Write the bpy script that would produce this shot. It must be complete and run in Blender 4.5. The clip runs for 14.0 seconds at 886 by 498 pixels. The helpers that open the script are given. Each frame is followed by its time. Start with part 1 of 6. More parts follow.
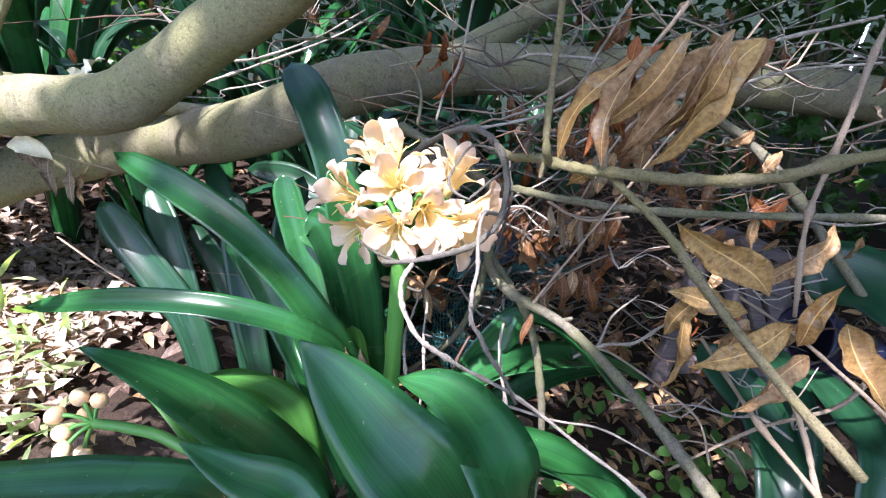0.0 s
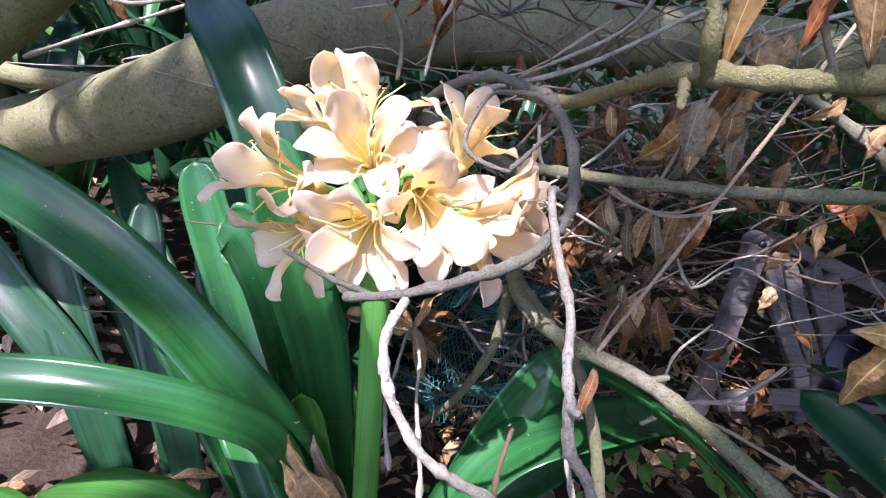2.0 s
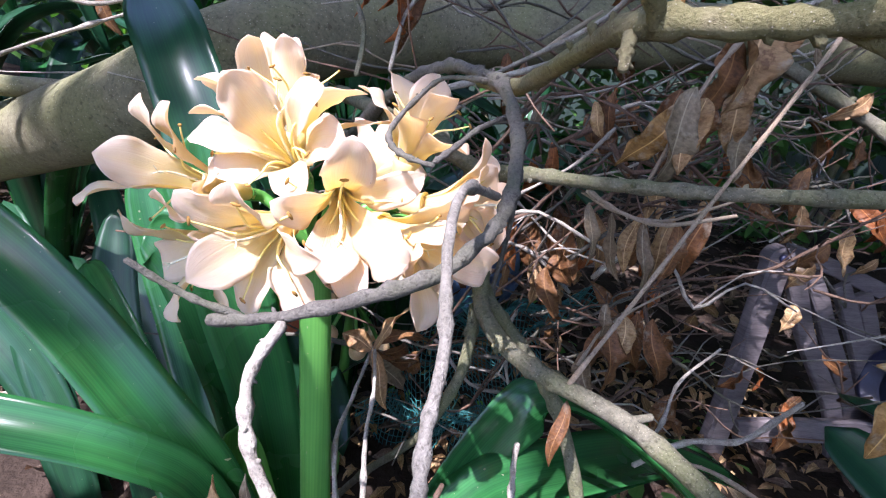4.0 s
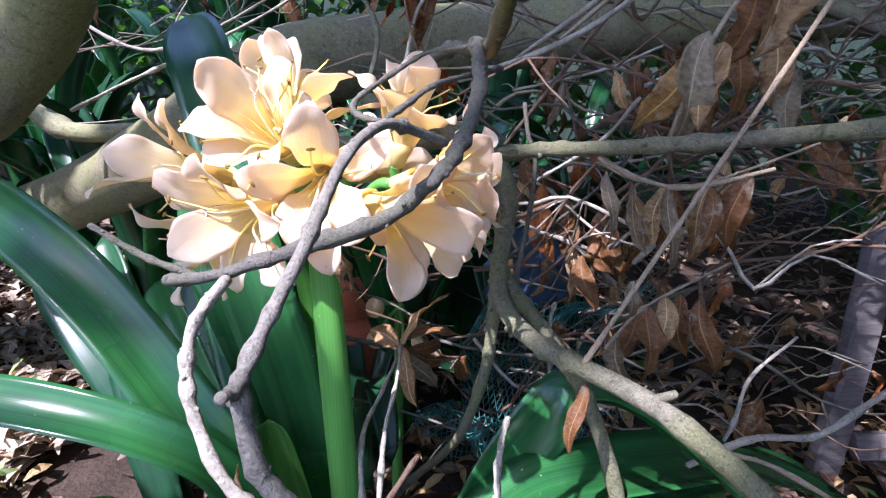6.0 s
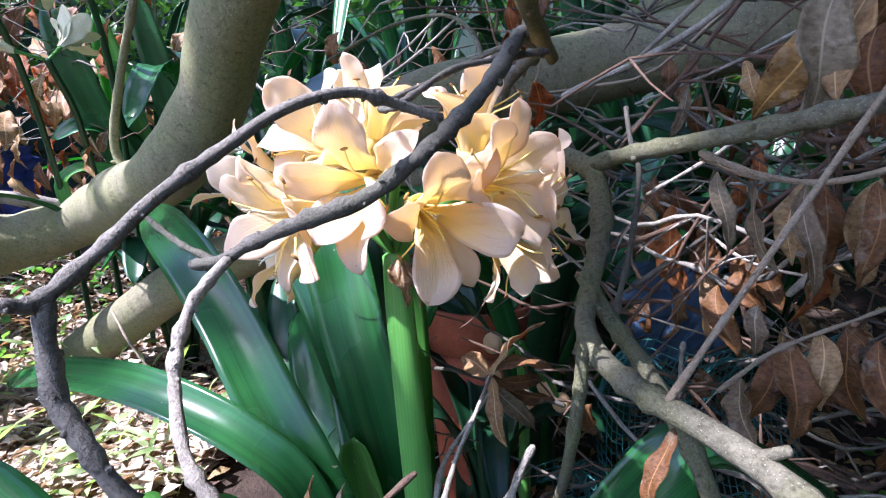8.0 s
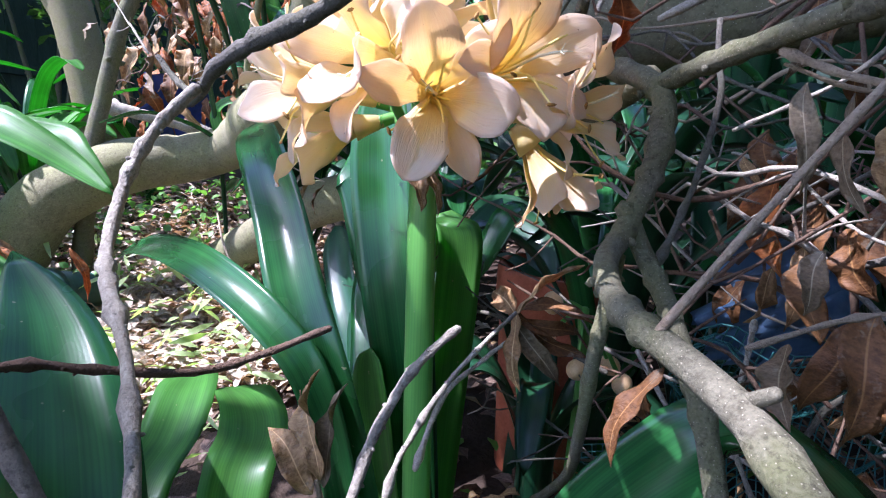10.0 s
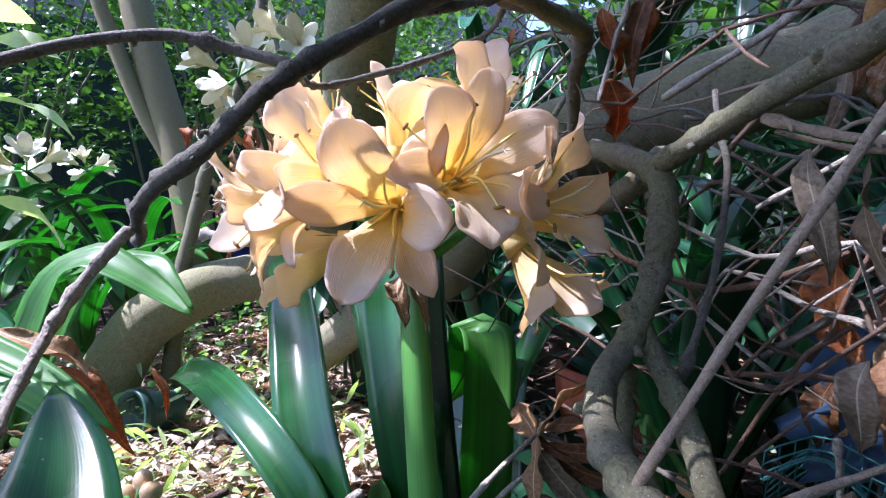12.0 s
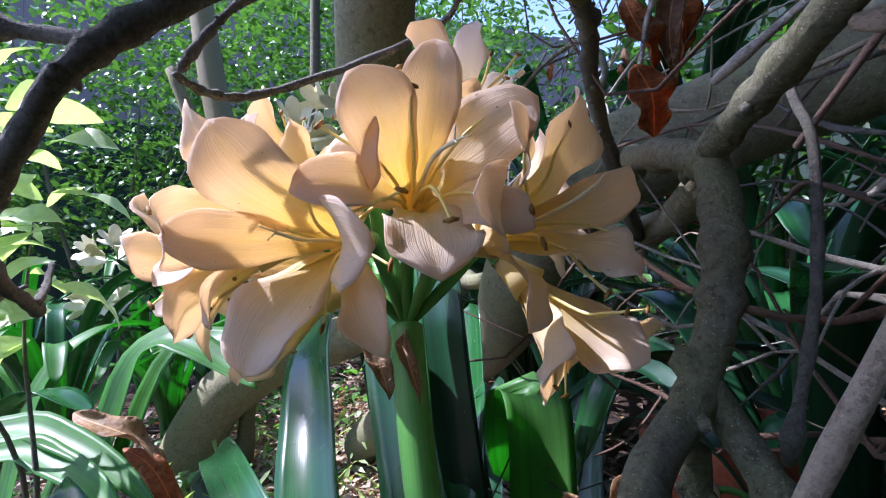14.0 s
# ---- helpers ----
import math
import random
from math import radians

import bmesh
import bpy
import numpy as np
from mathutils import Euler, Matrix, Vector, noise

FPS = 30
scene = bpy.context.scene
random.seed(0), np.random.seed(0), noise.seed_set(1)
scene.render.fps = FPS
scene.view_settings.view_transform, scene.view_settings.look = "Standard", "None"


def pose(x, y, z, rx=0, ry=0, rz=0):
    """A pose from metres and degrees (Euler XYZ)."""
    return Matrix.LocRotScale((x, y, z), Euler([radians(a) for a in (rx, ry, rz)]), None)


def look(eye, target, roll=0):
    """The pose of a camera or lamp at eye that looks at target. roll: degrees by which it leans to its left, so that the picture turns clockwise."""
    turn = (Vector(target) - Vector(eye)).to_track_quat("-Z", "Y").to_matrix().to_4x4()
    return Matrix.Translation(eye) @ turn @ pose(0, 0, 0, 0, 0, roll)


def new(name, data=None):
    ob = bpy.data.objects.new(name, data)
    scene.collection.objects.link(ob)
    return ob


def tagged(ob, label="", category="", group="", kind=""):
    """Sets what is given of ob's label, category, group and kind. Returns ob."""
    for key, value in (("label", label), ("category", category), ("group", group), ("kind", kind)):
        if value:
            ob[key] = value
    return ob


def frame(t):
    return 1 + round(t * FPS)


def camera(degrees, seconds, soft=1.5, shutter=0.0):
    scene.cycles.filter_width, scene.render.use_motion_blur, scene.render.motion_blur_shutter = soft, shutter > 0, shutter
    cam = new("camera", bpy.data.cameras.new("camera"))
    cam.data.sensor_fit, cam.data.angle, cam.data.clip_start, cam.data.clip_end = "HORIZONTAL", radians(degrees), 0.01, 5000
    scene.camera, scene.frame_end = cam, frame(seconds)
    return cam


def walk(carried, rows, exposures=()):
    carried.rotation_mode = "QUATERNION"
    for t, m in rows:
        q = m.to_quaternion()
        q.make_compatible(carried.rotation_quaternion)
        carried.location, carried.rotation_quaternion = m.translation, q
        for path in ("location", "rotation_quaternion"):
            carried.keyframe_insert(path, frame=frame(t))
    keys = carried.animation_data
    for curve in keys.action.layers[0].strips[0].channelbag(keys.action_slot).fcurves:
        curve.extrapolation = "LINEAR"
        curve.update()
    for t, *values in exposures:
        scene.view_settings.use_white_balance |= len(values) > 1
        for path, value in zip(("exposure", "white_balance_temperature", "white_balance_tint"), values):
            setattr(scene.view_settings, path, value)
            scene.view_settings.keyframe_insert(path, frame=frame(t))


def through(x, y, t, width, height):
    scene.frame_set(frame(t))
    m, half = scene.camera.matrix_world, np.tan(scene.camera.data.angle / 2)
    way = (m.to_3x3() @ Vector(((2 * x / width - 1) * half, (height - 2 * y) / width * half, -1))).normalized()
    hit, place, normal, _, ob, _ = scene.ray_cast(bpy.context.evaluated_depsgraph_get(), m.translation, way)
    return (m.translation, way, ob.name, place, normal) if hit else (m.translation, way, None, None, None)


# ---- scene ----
EXPOSURES = [(0.0, 2.25, 5800, 28), (1.0, 2.07, 5800, 31), (5.5, 2.05, 5550, 30), (8.5, 2.12, 5450, 29), (11.0, 2.09, 5400, 32), (14.0, 1.72, 5400, 31)]
cam = camera(83.4, 14.0, soft=1.15)
PATH = [
    (0, (0.0276, -0.4708, 0.5858), (0.0873, 1.3807, -0.1681), 7.21),
    (0.5, (0.0172, -0.4137, 0.5478), (0.0963, 1.4402, -0.1984), 7.82),
    (1, (0.0138, -0.3589, 0.5391), (0.1395, 1.5096, -0.1630), 7.62),
    (1.5, (0.0072, -0.3064, 0.5187), (0.1451, 1.5649, -0.1733), 7.10),
    (2, (0.0127, -0.2870, 0.5091), (0.1839, 1.5881, -0.1650), 6.94),
    (2.5, (0.0178, -0.2712, 0.5031), (0.2282, 1.6076, -0.1494), 7.28),
    (3, (0.0260, -0.2567, 0.5004), (0.2345, 1.6221, -0.1527), 7.41),
    (3.2, (0.0302, -0.2525, 0.5048), (0.2370, 1.6246, -0.1538), 7.71),
    (5.3, (0.0910, -0.2482, 0.4848), (-0.0604, 1.6689, -0.0643), 2.11),
    (5.5, (0.0914, -0.2533, 0.4884), (-0.0406, 1.6601, -0.0786), 2.65),
    (6, (0.1020, -0.2473, 0.4742), (-0.1678, 1.6598, -0.0644), -0.41),
    (6.5, (0.1094, -0.2395, 0.4654), (-0.3422, 1.6583, 0.0243), -3.10),
    (7, (0.1240, -0.2331, 0.4502), (-0.4652, 1.6459, 0.1005), -5.95),
    (7.5, (0.1366, -0.2233, 0.4480), (-0.6099, 1.6054, 0.1342), -5.78),
    (8, (0.1513, -0.2189, 0.4476), (-0.7944, 1.5178, 0.1483), -3.98),
    (8.5, (0.1565, -0.2125, 0.4491), (-0.8912, 1.4618, 0.1339), -2.83),
    (8.7, (0.1599, -0.2132, 0.4423), (-0.9347, 1.4310, 0.1285), -2.32),
    (10.8, (0.1973, -0.1588, 0.4037), (-1.3304, 1.1088, 0.1595), 1.79),
    (11, (0.1941, -0.1570, 0.4085), (-1.3452, 1.1180, 0.3382), 0.11),
    (11.5, (0.2067, -0.1460, 0.4090), (-1.3676, 1.0874, 0.3870), -1.65),
    (12, (0.2044, -0.1313, 0.4138), (-1.3875, 1.0793, 0.4286), -2.39),
    (12.5, (0.1965, -0.1191, 0.4209), (-1.4310, 1.0394, 0.5156), -3.58),
    (13, (0.1941, -0.1035, 0.4162), (-1.4857, 0.9710, 0.5714), -4.66),
    (13.5, (0.1890, -0.0921, 0.4115), (-1.5235, 0.9138, 0.6475), -6.08),
    (14, (0.1820, -0.0745, 0.4066), (-1.5537, 0.8814, 0.6774), -6.65),
]
walk(cam, [(t, look(eye, target, roll)) for t, eye, target, roll in PATH], EXPOSURES)

# ---- world and sun ----
SUN_AZ, SUN_EL = radians(236), radians(57)   # azimuth counter-clockwise from +x: the sun stands over the open bank
world = bpy.data.worlds.new("sky")
scene.world = world
world.use_nodes = True
wn = world.node_tree.nodes
sky = wn.new("ShaderNodeTexSky")
sky.sky_type = "NISHITA"
sky.sun_disc = False
sky.sun_elevation = SUN_EL
sky.sun_rotation = radians(90) - SUN_AZ
wn["Background"].inputs["Strength"].default_value = 0.14
world.node_tree.links.new(sky.outputs[0], wn["Background"].inputs["Color"])
sun_dir = Vector((math.cos(SUN_AZ) * math.cos(SUN_EL), math.sin(SUN_AZ) * math.cos(SUN_EL), math.sin(SUN_EL)))
sun_data = bpy.data.lights.new("sun", "SUN")
sun_data.energy, sun_data.angle, sun_data.color = 3.9, radians(0.6), (1.0, 0.96, 0.90)
sun = new("sun", sun_data)
sun.matrix_world = look(sun_dir * 20, (0, 0, 0.4))


# ---- materials ----
def nodes_of(name):
    m = bpy.data.materials.new(name)
    m.use_nodes = True
    t = m.node_tree
    return m, t.nodes, t.links, t.nodes["Principled BSDF"]


def ramp(nodes, links, source, stops):
    r = nodes.new("ShaderNodeValToRGB")
    while len(r.color_ramp.elements) < len(stops):
        r.color_ramp.elements.new(0.5)
    for e, (p, c) in zip(r.color_ramp.elements, stops):
        e.position, e.color = p, (*c, 1)
    links.new(source, r.inputs[0])
    return r.outputs[0]


def noise_tex(nodes, links, scale, detail=4, rough=0.6, vector=None, stretch=None):
    n = nodes.new("ShaderNodeTexNoise")
    n.inputs["Scale"].default_value, n.inputs["Detail"].default_value, n.inputs["Roughness"].default_value = scale, detail, rough
    if vector is None:
        vector = nodes.new("ShaderNodeTexCoord").outputs["Object"]
    if stretch:
        mp = nodes.new("ShaderNodeMapping")
        mp.inputs["Scale"].default_value = stretch
        links.new(vector, mp.inputs[0])
        vector = mp.outputs[0]
    links.new(vector, n.inputs["Vector"])
    return n.outputs[0]


def mixed(nodes, links, fac, a, b, kind="MIX"):
    m = nodes.new("ShaderNodeMix")
    m.data_type, m.blend_type = "RGBA", kind
    for value, slot in ((fac, m.inputs[0]), (a, m.inputs[6]), (b, m.inputs[7])):
        if isinstance(value, (int, float)):
            slot.default_value = value
        elif isinstance(value, tuple):
            slot.default_value = (*value, 1)
        else:
            links.new(value, slot)
    return m.outputs[2]


def bump(nodes, links, bsdf, height, strength, distance=0.002):
    b = nodes.new("ShaderNodeBump")
    b.inputs["Strength"].default_value, b.inputs["Distance"].default_value = strength, distance
    links.new(height, b.inputs["Height"])
    links.new(b.outputs[0], bsdf.inputs["Normal"])
    return b.outputs[0]


def thin_shine(nodes, links, bsdf, colour, amount, tint=None, normal=None):
    """Mixes light that comes through a thin blade with the surface's own shading."""
    tr = nodes.new("ShaderNodeBsdfTranslucent")
    if tint:
        colour = mixed(nodes, links, 1.0, colour, tint, "MULTIPLY")
    links.new(colour, tr.inputs["Color"])
    if normal is not None:
        links.new(normal, tr.inputs["Normal"])
    mx = nodes.new("ShaderNodeMixShader")
    mx.inputs[0].default_value = amount
    links.new(bsdf.outputs[0], mx.inputs[1])
    links.new(tr.outputs[0], mx.inputs[2])
    links.new(mx.outputs[0], nodes["Material Output"].inputs[0])


def strap_leaf_material(name, dark, light, rough=0.3, through=0.25):
    m, n, l, b = nodes_of(name)
    uv = n.new("ShaderNodeUVMap").outputs[0]
    band = noise_tex(n, l, 1.0, 2, 0.5, uv, (7, 0.7, 1))
    stripe = noise_tex(n, l, 1.0, 3, 0.6, uv, (42, 1.2, 1))
    ribs = n.new("ShaderNodeTexWave")
    ribs.wave_type, ribs.bands_direction = "BANDS", "X"
    ribs.inputs["Scale"].default_value, ribs.inputs["Distortion"].default_value = 8.5, 1.6
    ribs.inputs["Detail"].default_value, ribs.inputs["Detail Scale"].default_value = 2.0, 0.6
    l.new(uv, ribs.inputs["Vector"])
    blotch = noise_tex(n, l, 14.0, 3)
    info = n.new("ShaderNodeObjectInfo").outputs["Random"]
    base = ramp(n, l, stripe, [(0.3, dark), (0.72, light)])
    base = mixed(n, l, ramp(n, l, band, [(0.42, (0, 0, 0)), (0.66, (0.75, 0.75, 0.75))]), base, tuple(1.35 * c for c in light))
    base = mixed(n, l, 0.3, base, ramp(n, l, blotch, [(0.35, tuple(0.6 * c for c in dark)), (0.7, tuple(1.25 * c for c in light))]))
    base = mixed(n, l, info, base, mixed(n, l, 1.0, base, (0.72, 0.8, 0.75), "MULTIPLY"))
    base = mixed(n, l, ramp(n, l, ribs.outputs["Fac"], [(0.0, (0.16, 0.16, 0.16)), (0.4, (0, 0, 0))]), base, tuple(0.55 * c for c in dark))
    specks = noise_tex(n, l, 260.0, 1)
    base = mixed(n, l, ramp(n, l, specks, [(0.76, (0, 0, 0)), (0.80, (0.6, 0.6, 0.6))]), base, (0.35, 0.33, 0.2))
    l.new(base, b.inputs["Base Color"])
    b.inputs["Specular IOR Level"].default_value = 0.42
    b.inputs["Coat Weight"].default_value, b.inputs["Coat Roughness"].default_value = 0.10, 0.2
    l.new(ramp(n, l, blotch, [(0.3, (rough - 0.05,) * 3), (0.8, (rough + 0.12,) * 3)]), b.inputs["Roughness"])
    nb = bump(n, l, b, mixed(n, l, 0.5, ribs.outputs["Fac"], stripe), 0.025, 0.0009)
    thin_shine(n, l, b, base, through, (1.3, 1.8, 0.5), nb)
    return m


def petal_material():
    m, n, l, b = nodes_of("peach_petal")
    uv = n.new("ShaderNodeUVMap").outputs[0]
    sep = n.new("ShaderNodeSeparateXYZ")
    l.new(uv, sep.inputs[0])
    along = ramp(n, l, sep.outputs[1], [(0.0, (0.84, 0.74, 0.10)), (0.32, (0.94, 0.84, 0.17)), (0.48, (0.95, 0.86, 0.44)), (0.66, (0.95, 0.85, 0.65)), (1.0, (0.95, 0.82, 0.71))])
    mid = ramp(n, l, sep.outputs[0], [(0.0, (0, 0, 0)), (0.36, (0.15, 0.15, 0.15)), (0.5, (0.8, 0.8, 0.8)), (0.64, (0.15, 0.15, 0.15)), (1.0, (0, 0, 0))])
    reach = ramp(n, l, sep.outputs[1], [(0.55, (1, 1, 1)), (0.95, (0.25, 0.25, 0.25))])
    base = mixed(n, l, mixed(n, l, 1.0, mid, reach, "MULTIPLY"), along, (0.95, 0.85, 0.40))
    edge = ramp(n, l, sep.outputs[0], [(0.0, (0.55, 0.55, 0.55)), (0.16, (0, 0, 0)), (0.84, (0, 0, 0)), (1.0, (0.55, 0.55, 0.55))])
    base = mixed(n, l, edge, base, (0.95, 0.81, 0.70))
    veins = noise_tex(n, l, 1.0, 3, 0.6, uv, (38, 1.2, 1))
    base = mixed(n, l, 0.34, base, ramp(n, l, veins, [(0.34, (0.90, 0.72, 0.54)), (0.66, (0.97, 0.91, 0.80))]))
    fine = noise_tex(n, l, 1.0, 2, 0.5, uv, (95, 2.0, 1))
    base = mixed(n, l, ramp(n, l, fine, [(0.52, (0, 0, 0)), (0.72, (0.35, 0.35, 0.35))]), base, (0.86, 0.66, 0.50))
    blush = noise_tex(n, l, 55.0, 3)
    base = mixed(n, l, ramp(n, l, blush, [(0.45, (0, 0, 0)), (0.75, (0.5, 0.5, 0.5))]), base, (0.95, 0.82, 0.69))
    spots = noise_tex(n, l, 900.0, 0)
    base = mixed(n, l, ramp(n, l, spots, [(0.88, (0, 0, 0)), (0.90, (0.7, 0.7, 0.7))]), base, (0.22, 0.08, 0.03))
    base = mixed(n, l, 1.0, base, (0.97, 0.955, 0.93), "MULTIPLY")
    l.new(base, b.inputs["Base Color"])
    b.inputs["Roughness"].default_value = 0.55
    b.inputs["Specular IOR Level"].default_value = 0.35
    b.inputs["Sheen Weight"].default_value = 0.15
    nb = bump(n, l, b, mixed(n, l, 0.4, veins, fine), 0.6, 0.0009)
    thin_shine(n, l, b, base, 0.57, (1.0, 0.94, 0.80), nb)
    return m


def plain_material(name, a, b_, scale, rough=0.6, bump_amount=0.3, spec=0.4, detail=5, stretch=None, metal=0.0, depth=0.002):
    m, n, l, b = nodes_of(name)
    big = noise_tex(n, l, scale, detail, 0.65, None, stretch)
    small = noise_tex(n, l, scale * 7, 4, 0.6, None, stretch)
    c = ramp(n, l, big, [(0.3, a), (0.7, b_)])
    c = mixed(n, l, 0.3, c, ramp(n, l, small, [(0.3, tuple(0.55 * v for v in a)), (0.72, tuple(min(1, 1.25 * v) for v in b_))]))
    l.new(c, b.inputs["Base Color"])
    b.inputs["Roughness"].default_value, b.inputs["Metallic"].default_value = rough, metal
    b.inputs["Specular IOR Level"].default_value = spec
    bump(n, l, b, mixed(n, l, 0.5, big, small), bump_amount, depth)
    return m


def bark_material(name, a, b_, moss, scale=30.0, specks=True, patch=(0.45, 0.65)):
    m, n, l, b = nodes_of(name)
    big = noise_tex(n, l, scale * 0.4, 4)
    mid = noise_tex(n, l, scale * 2.2, 5, 0.7)
    small = noise_tex(n, l, scale * 11, 3)
    c = ramp(n, l, mid, [(0.3, a), (0.7, b_)])
    c = mixed(n, l, ramp(n, l, big, [(patch[0], (0, 0, 0)), (patch[1], (0.75, 0.75, 0.75))]), c, moss)
    c = mixed(n, l, 0.35, c, ramp(n, l, small, [(0.3, tuple(0.45 * v for v in a)), (0.75, b_)]))
    flecks = noise_tex(n, l, scale * 6, 6, 0.75)
    c = mixed(n, l, ramp(n, l, flecks, [(0.36, (0.6, 0.6, 0.6)), (0.47, (0, 0, 0))]), c, tuple(0.4 * v for v in a))
    if specks:
        v = n.new("ShaderNodeTexVoronoi")
        v.inputs["Scale"].default_value = scale * 10
        l.new(n.new("ShaderNodeTexCoord").outputs["Object"], v.inputs["Vector"])
        c = mixed(n, l, ramp(n, l, v.outputs["Distance"], [(0.10, (0.7, 0.7, 0.7)), (0.18, (0, 0, 0))]), c, (0.42, 0.38, 0.28))
    l.new(c, b.inputs["Base Color"])
    b.inputs["Roughness"].default_value = 0.78
    b.inputs["Specular IOR Level"].default_value = 0.3
    bump(n, l, b, mixed(n, l, 0.5, mixed(n, l, 0.6, mid, small), flecks), 0.9, 0.003)
    return m


def dry_leaf_material(name, a, b_, spot, through=0.24):
    m, n, l, b = nodes_of(name)
    uv = n.new("ShaderNodeUVMap").outputs[0]
    sep = n.new("ShaderNodeSeparateXYZ")
    l.new(uv, sep.inputs[0])
    big = noise_tex(n, l, 45.0, 5, 0.7)
    blot = noise_tex(n, l, 130.0, 4, 0.7)
    vein = noise_tex(n, l, 1.0, 3, 0.6, uv, (5, 22, 1))
    c = ramp(n, l, big, [(0.32, a), (0.64, b_)])
    c = mixed(n, l, 0.45, c, ramp(n, l, vein, [(0.35, tuple(0.5 * v for v in a)), (0.68, tuple(min(1, 1.3 * v) for v in b_))]))
    info = n.new("ShaderNodeObjectInfo").outputs["Random"]
    c = mixed(n, l, info, c, mixed(n, l, 1.0, c, (0.68, 0.6, 0.55), "MULTIPLY"))
    isl = n.new("ShaderNodeNewGeometry").outputs["Random Per Island"]
    c = mixed(n, l, isl, c, mixed(n, l, 1.0, c, (0.62, 0.55, 0.52), "MULTIPLY"))
    c = mixed(n, l, ramp(n, l, blot, [(0.54, (0, 0, 0)), (0.66, (0.8, 0.8, 0.8))]), c, spot)
    c = mixed(n, l, ramp(n, l, noise_tex(n, l, 70.0, 4, 0.7), [(0.56, (0, 0, 0)), (0.7, (0.6, 0.6, 0.6))]), c, (0.40, 0.36, 0.27))
    rib = ramp(n, l, sep.outputs[0], [(0.465, (0, 0, 0)), (0.49, (0.7, 0.7, 0.7)), (0.51, (0.7, 0.7, 0.7)), (0.535, (0, 0, 0))])
    c = mixed(n, l, rib, c, tuple(min(1, 1.25 * v) for v in b_))
    l.new(c, b.inputs["Base Color"])
    b.inputs["Roughness"].default_value = 0.6
    b.inputs["Specular IOR Level"].default_value = 0.35
    nb = bump(n, l, b, mixed(n, l, 0.5, vein, blot), 0.8, 0.0018)
    thin_shine(n, l, b, c, through, (1.3, 0.9, 0.5), nb)
    return m


def small_leaf_material(name, a, b_, through=0.3, rough=0.4):
    m, n, l, b = nodes_of(name)
    isl = n.new("ShaderNodeNewGeometry").outputs["Random Per Island"]
    c = ramp(n, l, isl, [(0.0, a), (1.0, b_)])
    c = mixed(n, l, 0.3, c, ramp(n, l, noise_tex(n, l, 90.0, 3), [(0.35, tuple(0.6 * v for v in a)), (0.7, b_)]))
    l.new(c, b.inputs["Base Color"])
    b.inputs["Roughness"].default_value = rough
    thin_shine(n, l, b, c, through, (1.4, 1.7, 0.6))
    return m


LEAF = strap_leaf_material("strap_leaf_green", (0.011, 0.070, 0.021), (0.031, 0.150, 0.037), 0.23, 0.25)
# brighter copy of LEAF: sunlight is put into its colour
LEAF_LIT = strap_leaf_material("strap_leaf_sunlit", (0.052, 0.18, 0.033), (0.115, 0.33, 0.06), 0.40, 0.52)
# darker copy of LEAF: the shade is put into its green
LEAF_BACK = strap_leaf_material("strap_leaf_shaded", (0.007, 0.036, 0.018), (0.018, 0.078, 0.030), 0.33, 0.18)
STEM = strap_leaf_material("scape_green", (0.07, 0.25, 0.045), (0.13, 0.36, 0.065), 0.4, 0.12)
PETAL = petal_material()
FILAMENT = plain_material("filament_yellow", (0.84, 0.66, 0.16), (0.92, 0.78, 0.30), 300, 0.5, 0.1)
ANTHER = plain_material("anther_gold", (0.22, 0.10, 0.02), (0.42, 0.23, 0.04), 600, 0.7, 0.4)
STIGMA = plain_material("stigma_cream", (0.80, 0.74, 0.50), (0.88, 0.82, 0.6), 300, 0.5, 0.1)
BRACT = dry_leaf_material("papery_bract", (0.34, 0.23, 0.11), (0.56, 0.42, 0.24), (0.18, 0.11, 0.06))
CREAM = plain_material("cream_petal", (0.86, 0.78, 0.44), (0.93, 0.89, 0.68), 60, 0.6, 0.1)
TRUNK = bark_material("smooth_trunk_bark", (0.165, 0.15, 0.085), (0.30, 0.28, 0.165), (0.23, 0.24, 0.09), 28, True, (0.42, 0.6))
GREYTRUNK = bark_material("grey_brown_trunk_bark", (0.13, 0.118, 0.07), (0.26, 0.24, 0.145), (0.195, 0.205, 0.08), 28, True, (0.42, 0.6))
BARK = bark_material("olive_branch_bark", (0.075, 0.068, 0.042), (0.245, 0.225, 0.155), (0.145, 0.155, 0.052), 70, True, (0.40, 0.58))
GREYBARK = bark_material("grey_twig_bark", (0.26, 0.225, 0.175), (0.60, 0.545, 0.44), (0.12, 0.105, 0.08), 110, False)
# on the crooked branch this dark tone stands for its backlit side
DARKBARK = bark_material("dark_rough_bark", (0.065, 0.057, 0.044), (0.21, 0.19, 0.155), (0.13, 0.135, 0.075), 120, False)
KNOTBARK = bark_material("brown_knotted_bark", (0.11, 0.092, 0.042), (0.29, 0.25, 0.135), (0.19, 0.18, 0.06), 80, True, (0.42, 0.6))
# one mid tone standing for both sunlit white and backlit brown twig
TWIGBARK = bark_material("midlit_twig_bark", (0.13, 0.115, 0.09), (0.38, 0.345, 0.285), (0.20, 0.18, 0.14), 115, False)
REDBARK = bark_material("reddish_twig_bark", (0.10, 0.055, 0.032), (0.21, 0.13, 0.085), (0.14, 0.10, 0.07), 130, False)
PALEBARK = bark_material("pale_tan_twig", (0.30, 0.22, 0.14), (0.48, 0.38, 0.26), (0.34, 0.28, 0.2), 120, False)
TAN = dry_leaf_material("dry_leaf_tan", (0.37, 0.225, 0.09), (0.62, 0.44, 0.21), (0.13, 0.065, 0.025))
